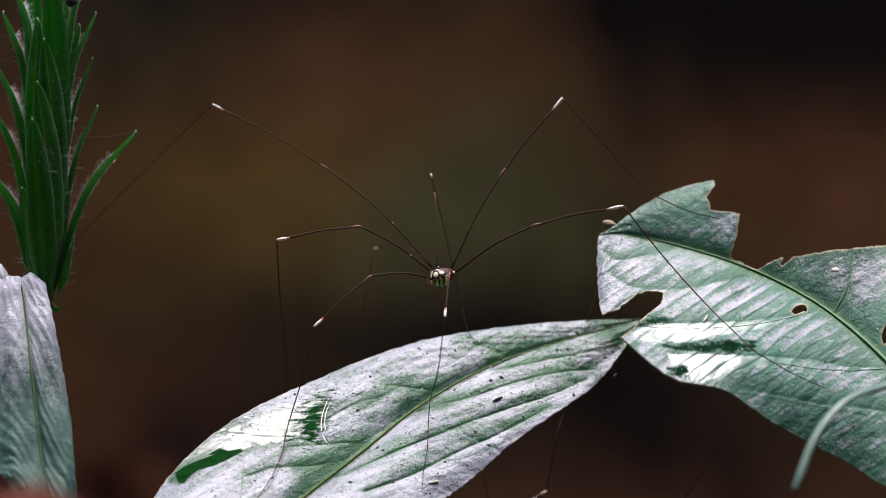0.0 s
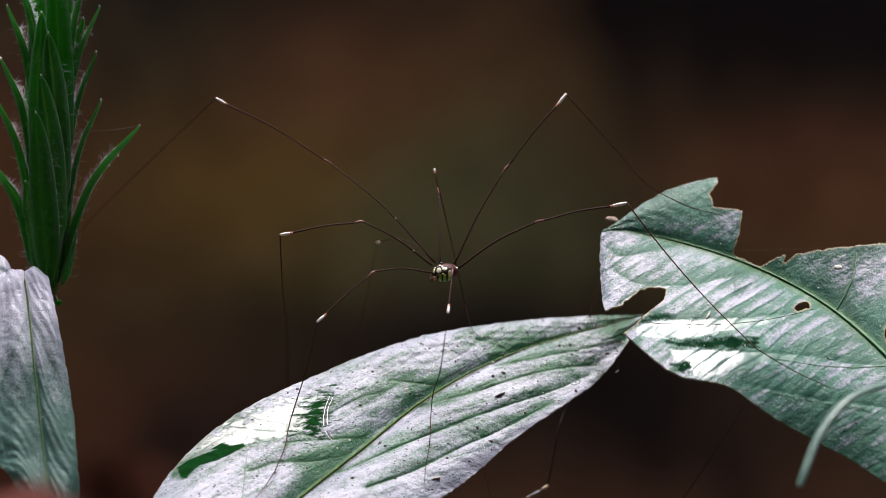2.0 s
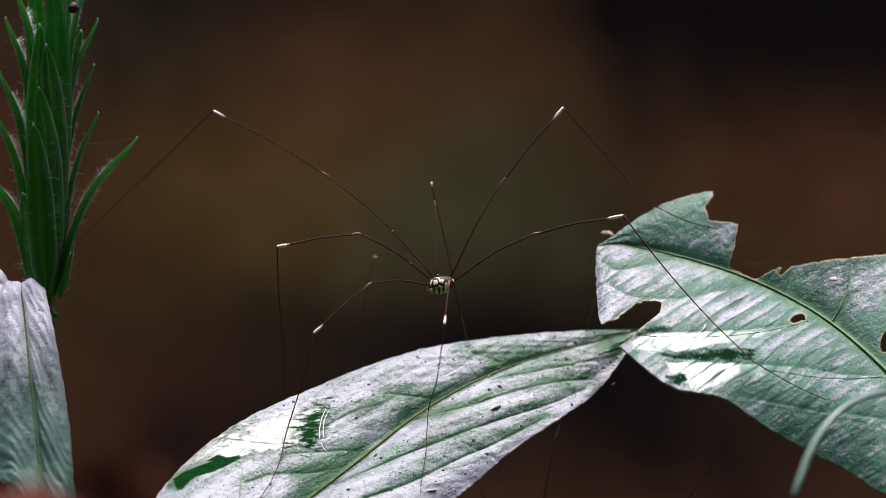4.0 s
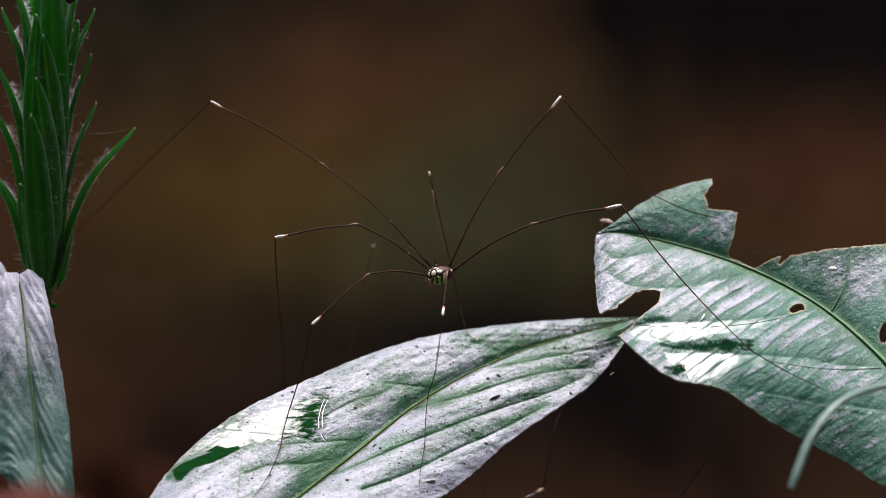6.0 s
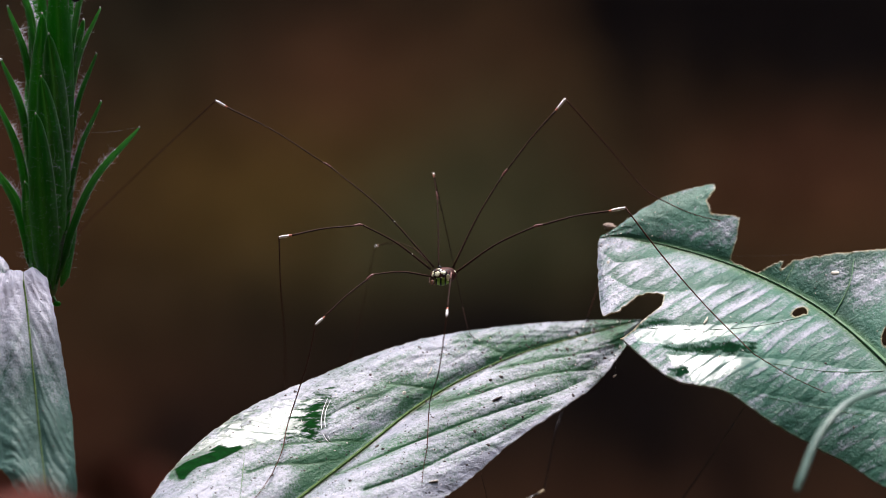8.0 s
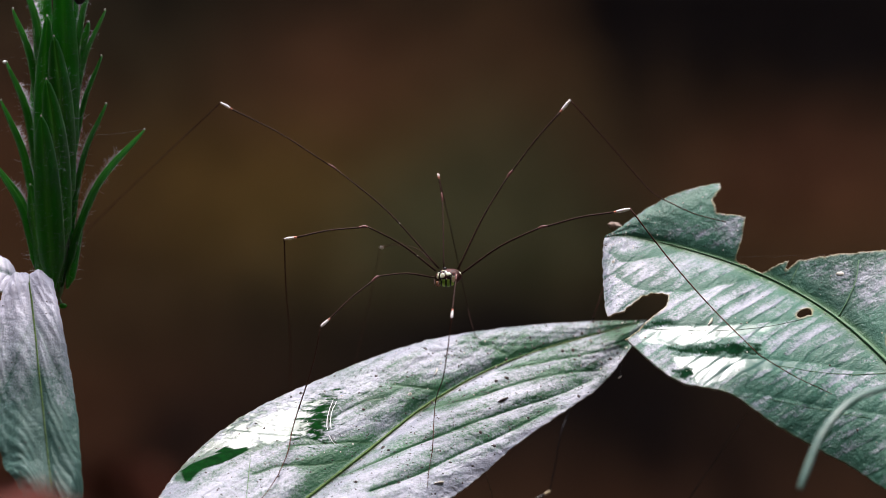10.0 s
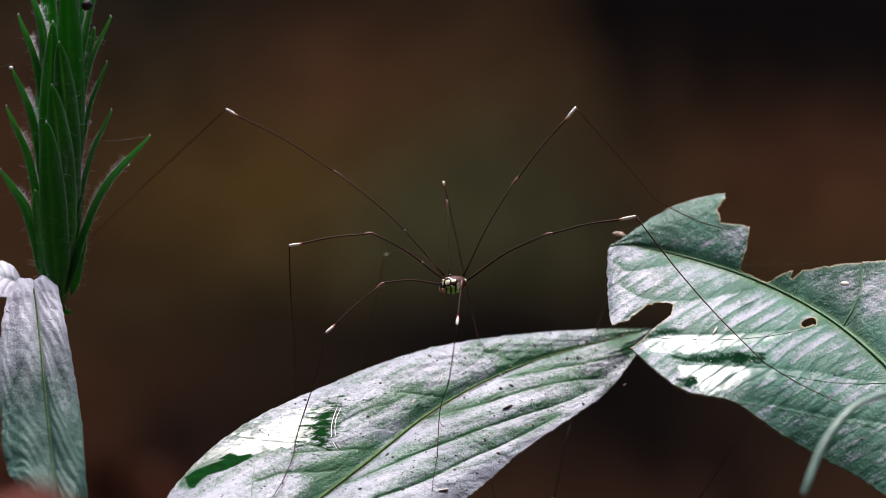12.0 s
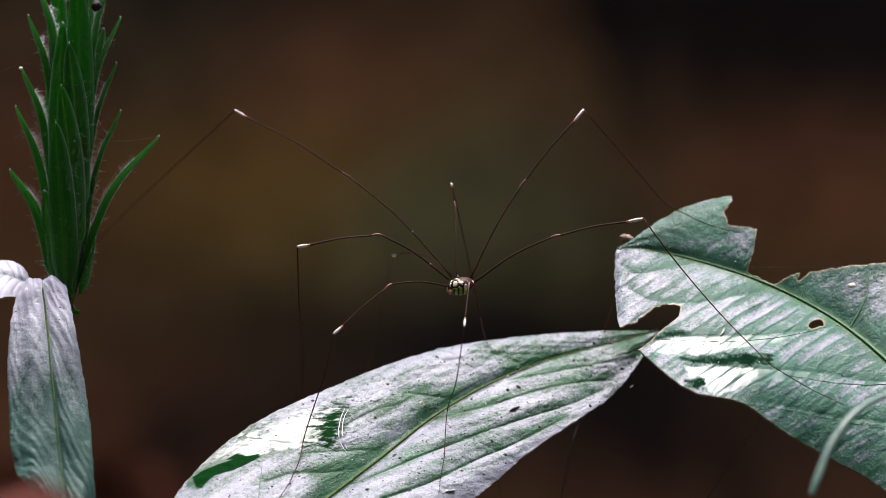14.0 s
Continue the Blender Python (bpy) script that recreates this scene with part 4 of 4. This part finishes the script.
rng = random.Random(4)
for b, tp, bend, wd, fc in [
    # outward bracts on one side
    ((-69.9, 1, 292.8), (-54.96, 0, 321.35), (-3.2, 0, 0.6), 1.45, (-0.80, -0.55, 0.3)),
    ((-69.13, 2, 302.13), (-62.21, 2, 326.02), (-1.5, 0, 0), 1.2, (-0.88, -0.42, 0.1)),
    ((-69.08, 3, 311.31), (-63.27, 3, 334.74), (-1.3, 0, 0), 1.2, (-0.88, -0.42, 0.1)),
    ((-68.87, 3, 320.48), (-62.66, 3, 342.99), (-1.5, 0, 0), 1.2, (-0.88, -0.42, 0.1)),
    ((-68.67, 3, 329.65), (-63.78, 3, 352.06), (-1.2, 0, 0), 1.25, (-0.85, -0.5, 0.1)),
    ((-69.08, 3, 298.06), (-65.61, 3, 318.95), (-0.9, 0, 0), 1.1, (-0.8, -0.55, 0.1)),
    # outward bracts on the other side
    ((-73.64, 1, 294.02), (-81.78, 0, 314.98), (2.1, 0, 0.2), 1.4, (0.80, -0.55, 0.3)),
    ((-74.01, 2, 301.12), (-81.22, 2, 326.53), (1.7, 0, 0), 1.2, (0.88, -0.42, 0.1)),
    ((-74.17, 3, 310.29), (-80.39, 3, 333.42), (1.6, 0, 0), 1.2, (0.88, -0.42, 0.1)),
    ((-73.76, 3, 319.46), (-79.37, 3, 343.1), (1.5, 0, 0), 1.2, (0.88, -0.42, 0.1)),
    ((-73.36, 3, 328.63), (-77.43, 3, 347.99), (1.1, 0, 0), 1.2, (0.85, -0.5, 0.1)),
    # back layer
    ((-70.3, 6, 301.13), (-69.4, 7, 338.13), (0.2, 0, 0), 1.1, (-0.5, -0.85, 0)),
    ((-74.05, 6, 301.13), (-75.24, 7, 338.13), (-0.3, 0, 0), 1.7, (0.3, -0.95, 0)),
    ((-70.2, 6, 318.56), (-68.9, 7, 354.58), (0.2, 0, 0), 1.2, (-0.5, -0.85, 0)),
    ((-72.82, 6, 318.56), (-74.62, 7, 354.58), (-0.3, 0, 0), 1.8, (0.3, -0.95, 0)),
    ((-69.02, 4, 324.61), (-65.76, 4, 340.95), (-0.6, 0, 0), 1.3, (-0.6, -0.8, 0.1)),
    ((-73.93, 4, 324.61), (-75.56, 4, 342.99), (0.6, 0, 0), 1.3, (0.6, -0.8, 0.1)),
    ((-68.82, 0, 292.41), (-66.54, 1, 304.16), (-0.3, 0, 0), 1.3, (-0.6, -0.8, 0.1)),
    # broad bracts facing outward
    ((-69.23, 0, 311.23), (-70.28, -1, 350.59), (0.6, -0.6, 0), 2.5, (0.15, -1, 0)),
    ((-69.27, -1, 304.14), (-71.14, -2, 337.78), (0.8, -0.8, 0), 2.4, (0.25, -1, 0)),
    ((-72.51, -1, 304.14), (-72.51, -1, 341.5), (-0.6, -0.6, 0), 2.2, (-0.35, -1, 0)),
    ((-69.93, -2, 297.08), (-72.28, -3, 330.06), (0.9, -0.9, 0), 2.4, (0.05, -1, 0)),
    ((-70.78, -3, 292.06), (-73.02, -4, 323.37), (0.2, -1.0, 0), 2.5, (-0.1, -1, 0)),
    ((-70.2, 0, 291.82), (-69.4, 1, 315.28), (0.3, -0.3, 0), 1.4, (0.6, -0.8, 0)),
    ((-72.51, -1, 292.63), (-75.5, 0, 311.23), (-0.3, -0.4, 0), 2.0, (-0.5, -0.85, 0)),
    ((-70.0, 3, 299.09), (-68.6, 4, 323.43), (0.2, -0.2, 0), 1.1, (0.8, -0.6, 0)),
    ((-69.8, 4, 311.26), (-68.0, 5, 332.63), (0.2, -0.2, 0), 1.1, (0.8, -0.6, 0)),
]:
    bract(b, tp, bend, wd, fc, rng)
under(blob("bud", (-69.43, 0, 289.37), (0.7, 0.5, 0.5), BRACT, None, "tiny green bud"), spike)
under(tube("bud_stalk", [(-70.35, 2, 290.44), (-69.43, 0, 289.37)], [0.3, 0.2], STEM, None, 8), spike)


# ---- the harvestman ----
def on(leaf, place, lift=0.3):
    """A point just above a leaf's face."""
    p, nrm = leaf.nearest(*place)
    return p + nrm * lift


def leg(animal, hip, patella, knee, foot, band=2.4, thin=0.9, tones=(LEG, JOINT, BAND_EDGE, BAND, SHIN, SHIN)):
    """One walking leg: femur, patella, tibia with a white end, then metatarsus and thread-like tarsus down the foot points."""
    thigh, joint, band_edge, white, shin, toe = tones
    hip, patella, knee = (np.asarray(v, float) for v in (hip, patella, knee))
    up = np.array([0, 0, 1.0])
    span = np.linalg.norm(patella - hip)
    femur = [hip, hip * 0.5 + patella * 0.5 + up * 0.05 * span, patella]
    out = under(tube("leg", femur, [0.17 * thin, 0.14 * thin, 0.12 * thin], thigh, None, 14, 8), animal)

    def seg(name, pts, radii, mat, n=14, label=""):
        return tube(name, pts, [r * thin for r in radii], mat, out, n, 8, label)
    way = (knee - patella) / np.linalg.norm(knee - patella)
    p2 = patella + way * 1.5
    seg("patella", [patella - (patella - hip) / span * 0.2, patella + way * 0.5 + up * 0.06, p2], [0.16, 0.24, 0.17], joint, 10)
    b0, b1 = knee - way * band, knee - way * (band - 0.5)
    mid = (p2 + b0) / 2 + up * 0.03 * np.linalg.norm(b0 - p2)
    seg("tibia", [p2, mid, b0], [0.13, 0.13, 0.15], thigh)
    seg("band_edge", [b0, b1], [0.16, 0.19], band_edge, 4)
    seg("white_band", [b1, (b1 + knee) / 2, knee], [0.20, 0.26, 0.17], white, 10, "pale knee band")
    seg("knee_joint", [knee - way * 0.08, knee + way * 0.18], [0.17, 0.10], joint, 4)
    foot = [np.asarray(v, float) for v in foot]
    k = max(2, len(foot) // 2 + 1)
    seg("metatarsus", [knee] + foot[:k], [0.115, 0.10, 0.09], shin, 26)
    if len(foot) > k:
        seg("tarsus", foot[k - 1:], [0.085, 0.07, 0.055], toe, 26)
    return out


def harvestman(at, label):
    return thing("harvestman", at, label, "harvestman")


spider = harvestman((-0, 0, 0.28), "russet harvestman with cream spots and white-banded thread-thin legs")
body = under(blob("body", (-0.2, 0, 295.14), (2.45, 2.1, 1.55), SHELL, None, "", (0, -8, 0), 0.06, 32), spider)


def outward(point):
    """The way the shell faces at a point on the body."""
    return tuple((p - c) / k ** 2 for p, c, k in zip(point, (-0.2, 0, 295.14), (2.45, 2.1, 1.55)))


for c, sx, sz in [((0, -2.06, 294.89), 0.55, 0.50), ((-1.11, -1.82, 294.64), 0.55, 0.50), ((-1.82, -0.98, 296.05), 0.5, 0.40), ((-0.71, -1.64, 296.05), 0.36, 0.42), ((-2.33, -0.89, 294.74), 0.45, 0.45), ((1.21, -1.66, 295.45), 0.42, 0.5), ((-1.62, -1.71, 295.14), 0.5, 0.5), ((0.2, -1.95, 295.65), 0.4, 0.4)]:
    blob("dark_spot", c, (sx, 0.06, sz), BLACK, body, "glossy black spot", (0, 0, 0), 0.15, 12, outward(c))
for c, sx, sz in [((-1.27, -1.85, 295.45), 0.50, 0.50), ((-0.2, -1.93, 295.75), 0.50, 0.34), ((0.66, -1.92, 294.84), 0.36, 0.66), ((-2.07, -1.35, 295.24), 0.28, 0.38), ((2.02, -0.47, 295.85), 0.28, 0.34),
                  ((-1.01, -1.2, 296.31), 0.30, 0.18), ((-0.46, -1.95, 294.59), 0.22, 0.42), ((-1.92, -1.15, 295.85), 0.22, 0.2), ((-1.42, -1.69, 294.64), 0.2, 0.32)]:
    blob("cream_spot", c, (sx, 0.10, sz), SPOT, body, "", (0, 0, 0), 0.15, 12, outward(c))
belly = under(blob("belly", (-0.4, -0.4, 294.54), (1.75, 1.75, 1.15), LIME, None, "lime green underside with black bars", (0, -5, 0), 0.06, 24), spider)
under(blob("mouth", (-2.05, -1.35, 293.95), (0.42, 0.35, 0.5), MOUTH, None, "russet orange mouthparts", (0, 0, 0), 0.2, 14), spider)
for hip, knee, along in (((-2.43, -0.4, 296.26), (-14.81, -2, 304.13), 0.27), ((-1.82, 0.8, 296.65), (-20.95, 6, 314.7), 0.38)):
    hip, knee = Vector(hip), Vector(knee)
    spot = hip.lerp(knee, along) + Vector((0, -0.12, 0.05 * (knee - hip).length * 4 * along * (1 - along)))
    under(blob("pale_spine", tuple(spot), (0.15, 0.13, 0.13), CRUMB, None, "", (0, 0, 0), 0.1, 8), spider)
under(blob("eye_mound", (-0.81, -0.3, 296.61), (0.4, 0.4, 0.35), BLACK, None, "black eye mound", (0, 0, 0), 0.1, 12), spider)
for x0, x1 in [((-2.63, -1, 294.75), (-2.72, -2.2, 293.66)), ((-1.81, -1.8, 294.25), (-2.11, -2.6, 293.46))]:
    under(tube("palp", [x0, x1], [0.14, 0.09], LEG, None, 6), spider)

leg(spider, (-1.82, 0.8, 296.65), (-20.95, 6, 314.7), (-42.05, 8, 326.6), [(-54.91, 25, 316.67), (-66.96, 31, 305.73), (-72.58, 36, 300.11), (-80.11, 42, 286.83)], 2.5)
leg(spider, (-2.43, -0.4, 296.26), (-14.81, -2, 304.13), (-29.56, -3, 301.71), [(-29.8, 8, 291.93), (-30.2, 28, 283.0), (-31.3, 50, 271.5), (-32.9, 75, 255.0)], 2.3, 1.1)
leg(spider, (-2.73, -1, 295.05), (-12.62, -8, 295.33), (-22.46, -12, 286.5), [(-23.99, -11, 279.36), on(mid_leaf, (-27.15, 267.54), 1.6), on(mid_leaf, (-28.19, 263.86), 0.8), on(mid_leaf, (-29.51, 260.26), 0.5), on(mid_leaf, (-31.45, 257.61), 0.4), on(mid_leaf, (-33.41, 255.43), 0.3)], 2.2, 1.05)
leg(spider, (1.21, -1.2, 294.85), (1.18, -13, 295.87), (0.39, -20, 288.39), [(-0.87, -18, 278.72), on(mid_leaf, (-2.02, 270.35), 3.0), on(mid_leaf, (-2.88, 264.32), 0.8), on(mid_leaf, (-3.36, 261.6)), on(mid_leaf, (-3.63, 258.75))], 2.0)
leg(spider, (-1.01, 1.2, 296.65), (-1.34, 8, 309.06), (-2.17, 10, 313.86), [(-0.41, 11, 306.53), (1.67, 13, 297.5), (3.55, 14, 289.15), on(mid_leaf, (4.69, 284.28), 0.5), on(mid_leaf, (5.92, 283.37), 0.1)], 0.9, 0.9, (LEG, JOINT, BAND_EDGE, BAND, LEG, LEG))
leg(spider, (1.52, 0.5, 296.56), (10.41, 4, 313.38), (21.74, 6, 327.49), [(29.46, 8, 319.16), (36.23, 9, 311.67), (39.33, 9, 309.5), on(right_leaf, (44.92, 306.4), 1.4), on(right_leaf, (50.4, 305.05), 0.9)], 2.9, 1.15)
leg(spider, (2.12, -0.5, 295.75), (15.95, -4, 304.11), (31.88, -7, 307.57), [(38.87, -8, 298.61), on(right_leaf, (46.3, 287.9), 3.2), on(right_leaf, (53.6, 281.1), 1.6), on(right_leaf, (59.8, 277.8), 1.3), on(right_leaf, (66.1, 275.2), 1.0)], 3.0, 1.2)
leg(spider, (-2.03, 1, 296.75), (-8.88, 20, 300.95), (-13.17, 30, 300.32), [(-14.53, 32, 293.6), (-15.89, 34, 287.05), (-17.85, 34, 278.34), (-18.65, 32, 273.01)], 1.9, 0.6)

# leg colours painted darker for the shade under the leaf
SHADE_TONES = (BLACK, BLACK, SPECK, TAN, BLACK, BLACK)
# a second one hangs below the leaf; only its legs reach into view
lower_spider = harvestman((0.02, 0, 0.24), "dark harvestman hanging below a leaf by thread-thin legs")
under(blob("body", (15.3, 16, 242.99), (2.3, 2.0, 1.6), SHELL, None, "", (0, 0, 0), 0.06, 24), lower_spider)
# the russet tarsus paints in the light on its far end
leg(lower_spider, (15.72, 16, 243.51), (12.74, 18, 251.16), (19.32, 22, 254.67), [(20.32, 23, 259.68), (21.43, 24, 265.46), (23.45, 26, 271.42), (27.06, 20, 287.42), (29.37, 18, 294.63), (30.63, 18, 297.79)], 1.9, 1.1, (BLACK, BLACK, SPECK, TAN, BLACK, JOINT))
leg(lower_spider, (14.78, 16, 243.3), (9.93, 10, 246.31), (8.65, 8, 251.17), [(8.07, 4, 255.17), (7.07, -1, 259.2), (6.49, -6, 261.95)], 1.2, 0.6, SHADE_TONES)
leg(lower_spider, (16.35, 16, 243.19), (31.29, 20, 248.31), (43.63, 22, 250.74), [(49.05, 18, 259.58), (53.62, 12, 268.1), (56, 6, 273.44)], 1.6, 1.3, SHADE_TONES)

# ---- foreground: a pale tendril and a dead leaf out of focus ----
tendril = thing("tendril", (0.09, 0, 0.24), "pale green curling tendril", "tendril")
under(tube("stalk", [(87.62, -20, 275.92), (77.08, -30, 277.05), (70.17, -40, 277.04), (64.15, -46, 275.1), (59.47, -50, 270.4), (56.61, -53, 264.82), (55.49, -54, 262.15)], [0.8, 0.85, 0.85, 0.85, 0.8, 0.75, 0.6], BLADE, None, 50, 10, flat=0.6), tendril)
under(tube("root_stalk", [(87.62, -20, 275.92), (95.71, -14, 268.72), (100.01, -8, 194.73), (100.01, -8, -4.09)], [0.8, 1.1, 1.4, 1.6], STEM, None, 40), tendril)

dead = thing("dead_leaf", (-0.07, 0, 0.23), "dark red dead leaf, dry and curled", "leaf")
dead_blade = Leaf(
    upper=[(-65.74, -170, 268.40), (-56.93, -170, 271.87), (-47.69, -165, 272.71), (-40.05, -160, 271.20), (-30.63, -150, 266.17)],
    rib=[(-65.74, -170, 265.88), (-54.9, -180, 267.70), (-44.34, -185, 268.89), (-37.98, -175, 267.11), (-30.63, -150, 263.47)],
    lower=[(-65.74, -170, 262.10), (-52.86, -190, 262.45), (-42.67, -195, 262.02), (-36.59, -185, 261.14), (-30.63, -150, 259.42)],
    n=80, m=50, veins=8, slant=(1.2, 1.2), quilt=(0.5, 0.5), fold=0.5, arch=1.0, wave=1.2, seed=21)
under(dead_blade.build("blade", DEAD, None, "dark red dry blade"), dead)
under(tube("stalk", [(-30.63, -150, 262.28), (-25.38, -140, 247.08), (-27.87, -100, 59.2)], [0.7, 1.0, 1.4], STEM, None, 30), dead)

# ---- threads of silk ----
threads = []


def thread(a, b, sag, r=0.006):
    a, b = np.asarray(a, float), np.asarray(b, float)
    t = thing("silk_thread", tuple((a * MM).tolist()), "fine pale thread of spider silk", "silk thread", "silk threads")
    threads.append(t)
    under(tube("strand", [a, (a + b) / 2 + np.array([0, 0, -sag]), b], [r, r], SILK, None, 16, 4), t)


thread((51.37, 20, 299.05), (86.81, 11.72, 300.52), 0.2)
thread((-64.31, 1, 320.19), (-54.96, 0, 321.25), 0.3, 0.012)
thread((-73.6, 2, 320.84), (-64.31, 1, 320.19), 0.2, 0.007)
thread((-83.95, 3, 332.91), (-78.65, 3, 334.33), -0.2)
thread((-83.95, 3, 319.46), (-77.84, 3, 323.03), 0.2)
thread((-67.05, -1, 304.65), (-71.78, -3, 296.08), 0.1, 0.008)

thread((31.6, -1, 283.5), (30.7, -1, 277.6), 0.0, 0.004)
fluff = blob("seed_fluff", (0, 0, 0), (0.42, 0.16, 0.16), CRUMB, None, "", (0, -35, 0), 0.4, 12)
fluff.matrix_world = Matrix.Translation(Vector((30.7, -1, 277.5)) * MM)
tagged(fluff, "tiny white seed fluff hanging from a silk thread", "seed")
drop = blob("dew_drop", (0, 0, 0), (0.38, 0.36, 0.30), HAIR, None, "", (0, 0, 0), 0.1, 14)
drop.matrix_world = Matrix.Translation(Vector((-80.59, 3, 333.32)) * MM)
tagged(drop, "white dew drop on the tip of a bract", "dew drop")
berry = blob("berry", (0, 0, 0), (1.0, 1.0, 1.0), BERRY, None, "", (0, 0, 0), 0.3, 18)
berry.matrix_world = Matrix.Translation(Vector((-66.59, 0, 344.53)) * MM)
tagged(berry, "small black round berry held between bracts", "berry")


# seconds; sideways, back, up in millimetres; pitch, roll, turn in degrees, about a pivot
STIR = [
    (0, 0.01, 0.24, -0.05, -0.31, -0.08, -0.16), (0.5, 0.17, 1.09, -0.49, -0.28, 0.07, -0.37), (1, -0.50, 1.17, 0.53, 0.04, -0.21, -0.39),
    (1.5, -0.43, 0.94, 1.24, 0.52, 0.28, 0.08), (2, 0.46, 0.57, 0.73, 0.28, 0.22, -0.04), (2.5, -0.37, 0.74, 0.81, 0.48, 0.19, -0.04),
    (3, -0.31, 0.50, -0.57, -0.42, 0.43, 0.14), (5.5, -0.16, 1.11, -1.75, -0.83, 0.22, -0.10), (6, -0.45, 0.75, 0.27, -0.02, 0.16, -0.01),
    (6.5, -0.52, 0.92, -0.23, 0.01, 0.49, 0.21), (7, -0.54, 1.07, 0.29, 0.31, 0.25, -0.01), (7.5, 0.28, 0.50, 0.47, 0.21, 0.57, 0.17),
    (8, 0.07, 1.21, 0.07, 0.12, 0.60, 0.21), (10.5, 1.18, 1.68, -0.37, 0.14, 0.45, 0.02), (11, 1.20, 1.94, -1.05, 0.11, 0.74, 0.20),
    (11.5, 1.71, 1.35, -0.34, 0.24, 0.39, -0.35), (12, 1.89, 1.08, -1.44, -0.17, 0.65, 0.06), (12.5, 1.70, 2.33, -1.07, 0.07, 0.59, -0.28),
    (13, 2.75, 3.04, -1.72, -0.01, 0.87, 0.09), (13.5, 2.41, 2.11, -0.64, 0.07, 0.68, 0.17), (14, 3.21, 2.18, -1.73, -0.19, 0.85, -0.16),
]
SWING = [
    (0, -0.05, 0.50, -0.07, 0.25, 0.10, -0.11), (0.5, 0.32, 1.29, -0.61, -0.25, 0.06, -0.15), (1, -0.69, 1.29, 0.55, 0.76, 0.34, -0.02),
    (1.5, -0.76, 0.82, 0.77, 0.62, 0.42, 0.17), (2, 0.19, 0.41, 0.33, 0.03, 0.38, 0.12), (2.5, -0.54, 0.52, 0.48, 0.31, 0.30, 0.13),
    (3, -0.22, 0.59, -1.05, -0.63, 0.04, -0.14), (5.5, 0.09, 1.40, -1.79, -0.44, -0.16, -0.21), (6, -0.51, 1.02, 0.12, 0.49, 0.14, -0.08),
    (6.5, -0.66, 0.78, -0.74, -0.06, 0.20, 0.07), (7, -0.81, 0.96, -0.11, 0.53, 0.39, 0.05), (7.5, 0.05, 0.21, -0.20, -0.31, 0.34, 0.09),
    (8, -0.06, 0.95, -0.66, -0.53, 0.30, 0.10), (10.5, 0.59, 1.76, -1.18, 0.43, 0.68, 0.03), (11, 0.69, 1.94, -2.27, 0.02, 0.63, -0.01),
    (11.5, 0.97, 1.42, -1.19, 0.05, 0.79, 0.04), (12, 1.19, 1.18, -2.74, -0.23, 0.76, 0.00), (12.5, 1.25, 2.44, -2.15, 0.05, 0.67, -0.02),
    (13, 2.31, 2.98, -3.01, -0.30, 0.66, -0.02), (13.5, 1.88, 2.01, -1.81, -0.14, 0.70, -0.01), (14, 2.81, 2.01, -3.00, -0.64, 0.60, -0.03),
]
NOD = [
    (0, 0, 0), (0.5, 0.14, -0.14), (1, -0.54, 0.41), (1.5, -0.27, 0.55), (2, 0.68, 0.41), (2.5, 0.0, 0.41), (3, -0.14, -0.41), (5.5, -0.41, -1.09), (6, -0.68, 0.0), (6.5, -0.41, -0.55),
    (7, -0.41, 0.0), (7.5, 0.55, 0.14), (8, 0.27, -0.27), (10.5, 0.80, 0.0), (11, 0.80, -0.63), (11.5, 1.25, 0.09), (12, 1.34, -0.89), (12.5, 0.98, -0.63), (13, 2.05, -0.89), (13.5, 2.05, 0.0), (14, 2.60, -0.89),
]


def stirred(ob, rows, pivot):
    """Key a thing along small rigid shifts and turns about a pivot, from where it rests."""
    rest = ob.matrix_basis.copy()
    away = Matrix.Translation(Vector(pivot) * MM)
    walk(ob, [(t, away @ pose(x * MM, y * MM, z * MM, rx, ry, rz) @ away.inverted() @ rest) for t, x, y, z, rx, ry, rz in rows])


def motions():
    """A breeze leans the plants and the harvestmen on them together; the eaten leaf and the tendril also swing by themselves."""
    for ob in [plant_mid, spike, spider, lower_spider, fluff, drop, berry] + threads:
        stirred(ob, STIR, (0, 0, 280))
    stirred(plant_right, SWING, (90, 0, 240))
    stirred(tendril, [(t, x, 0, z, 0, 0, 0) for t, x, z in NOD], (90, 0, 240))


motions()
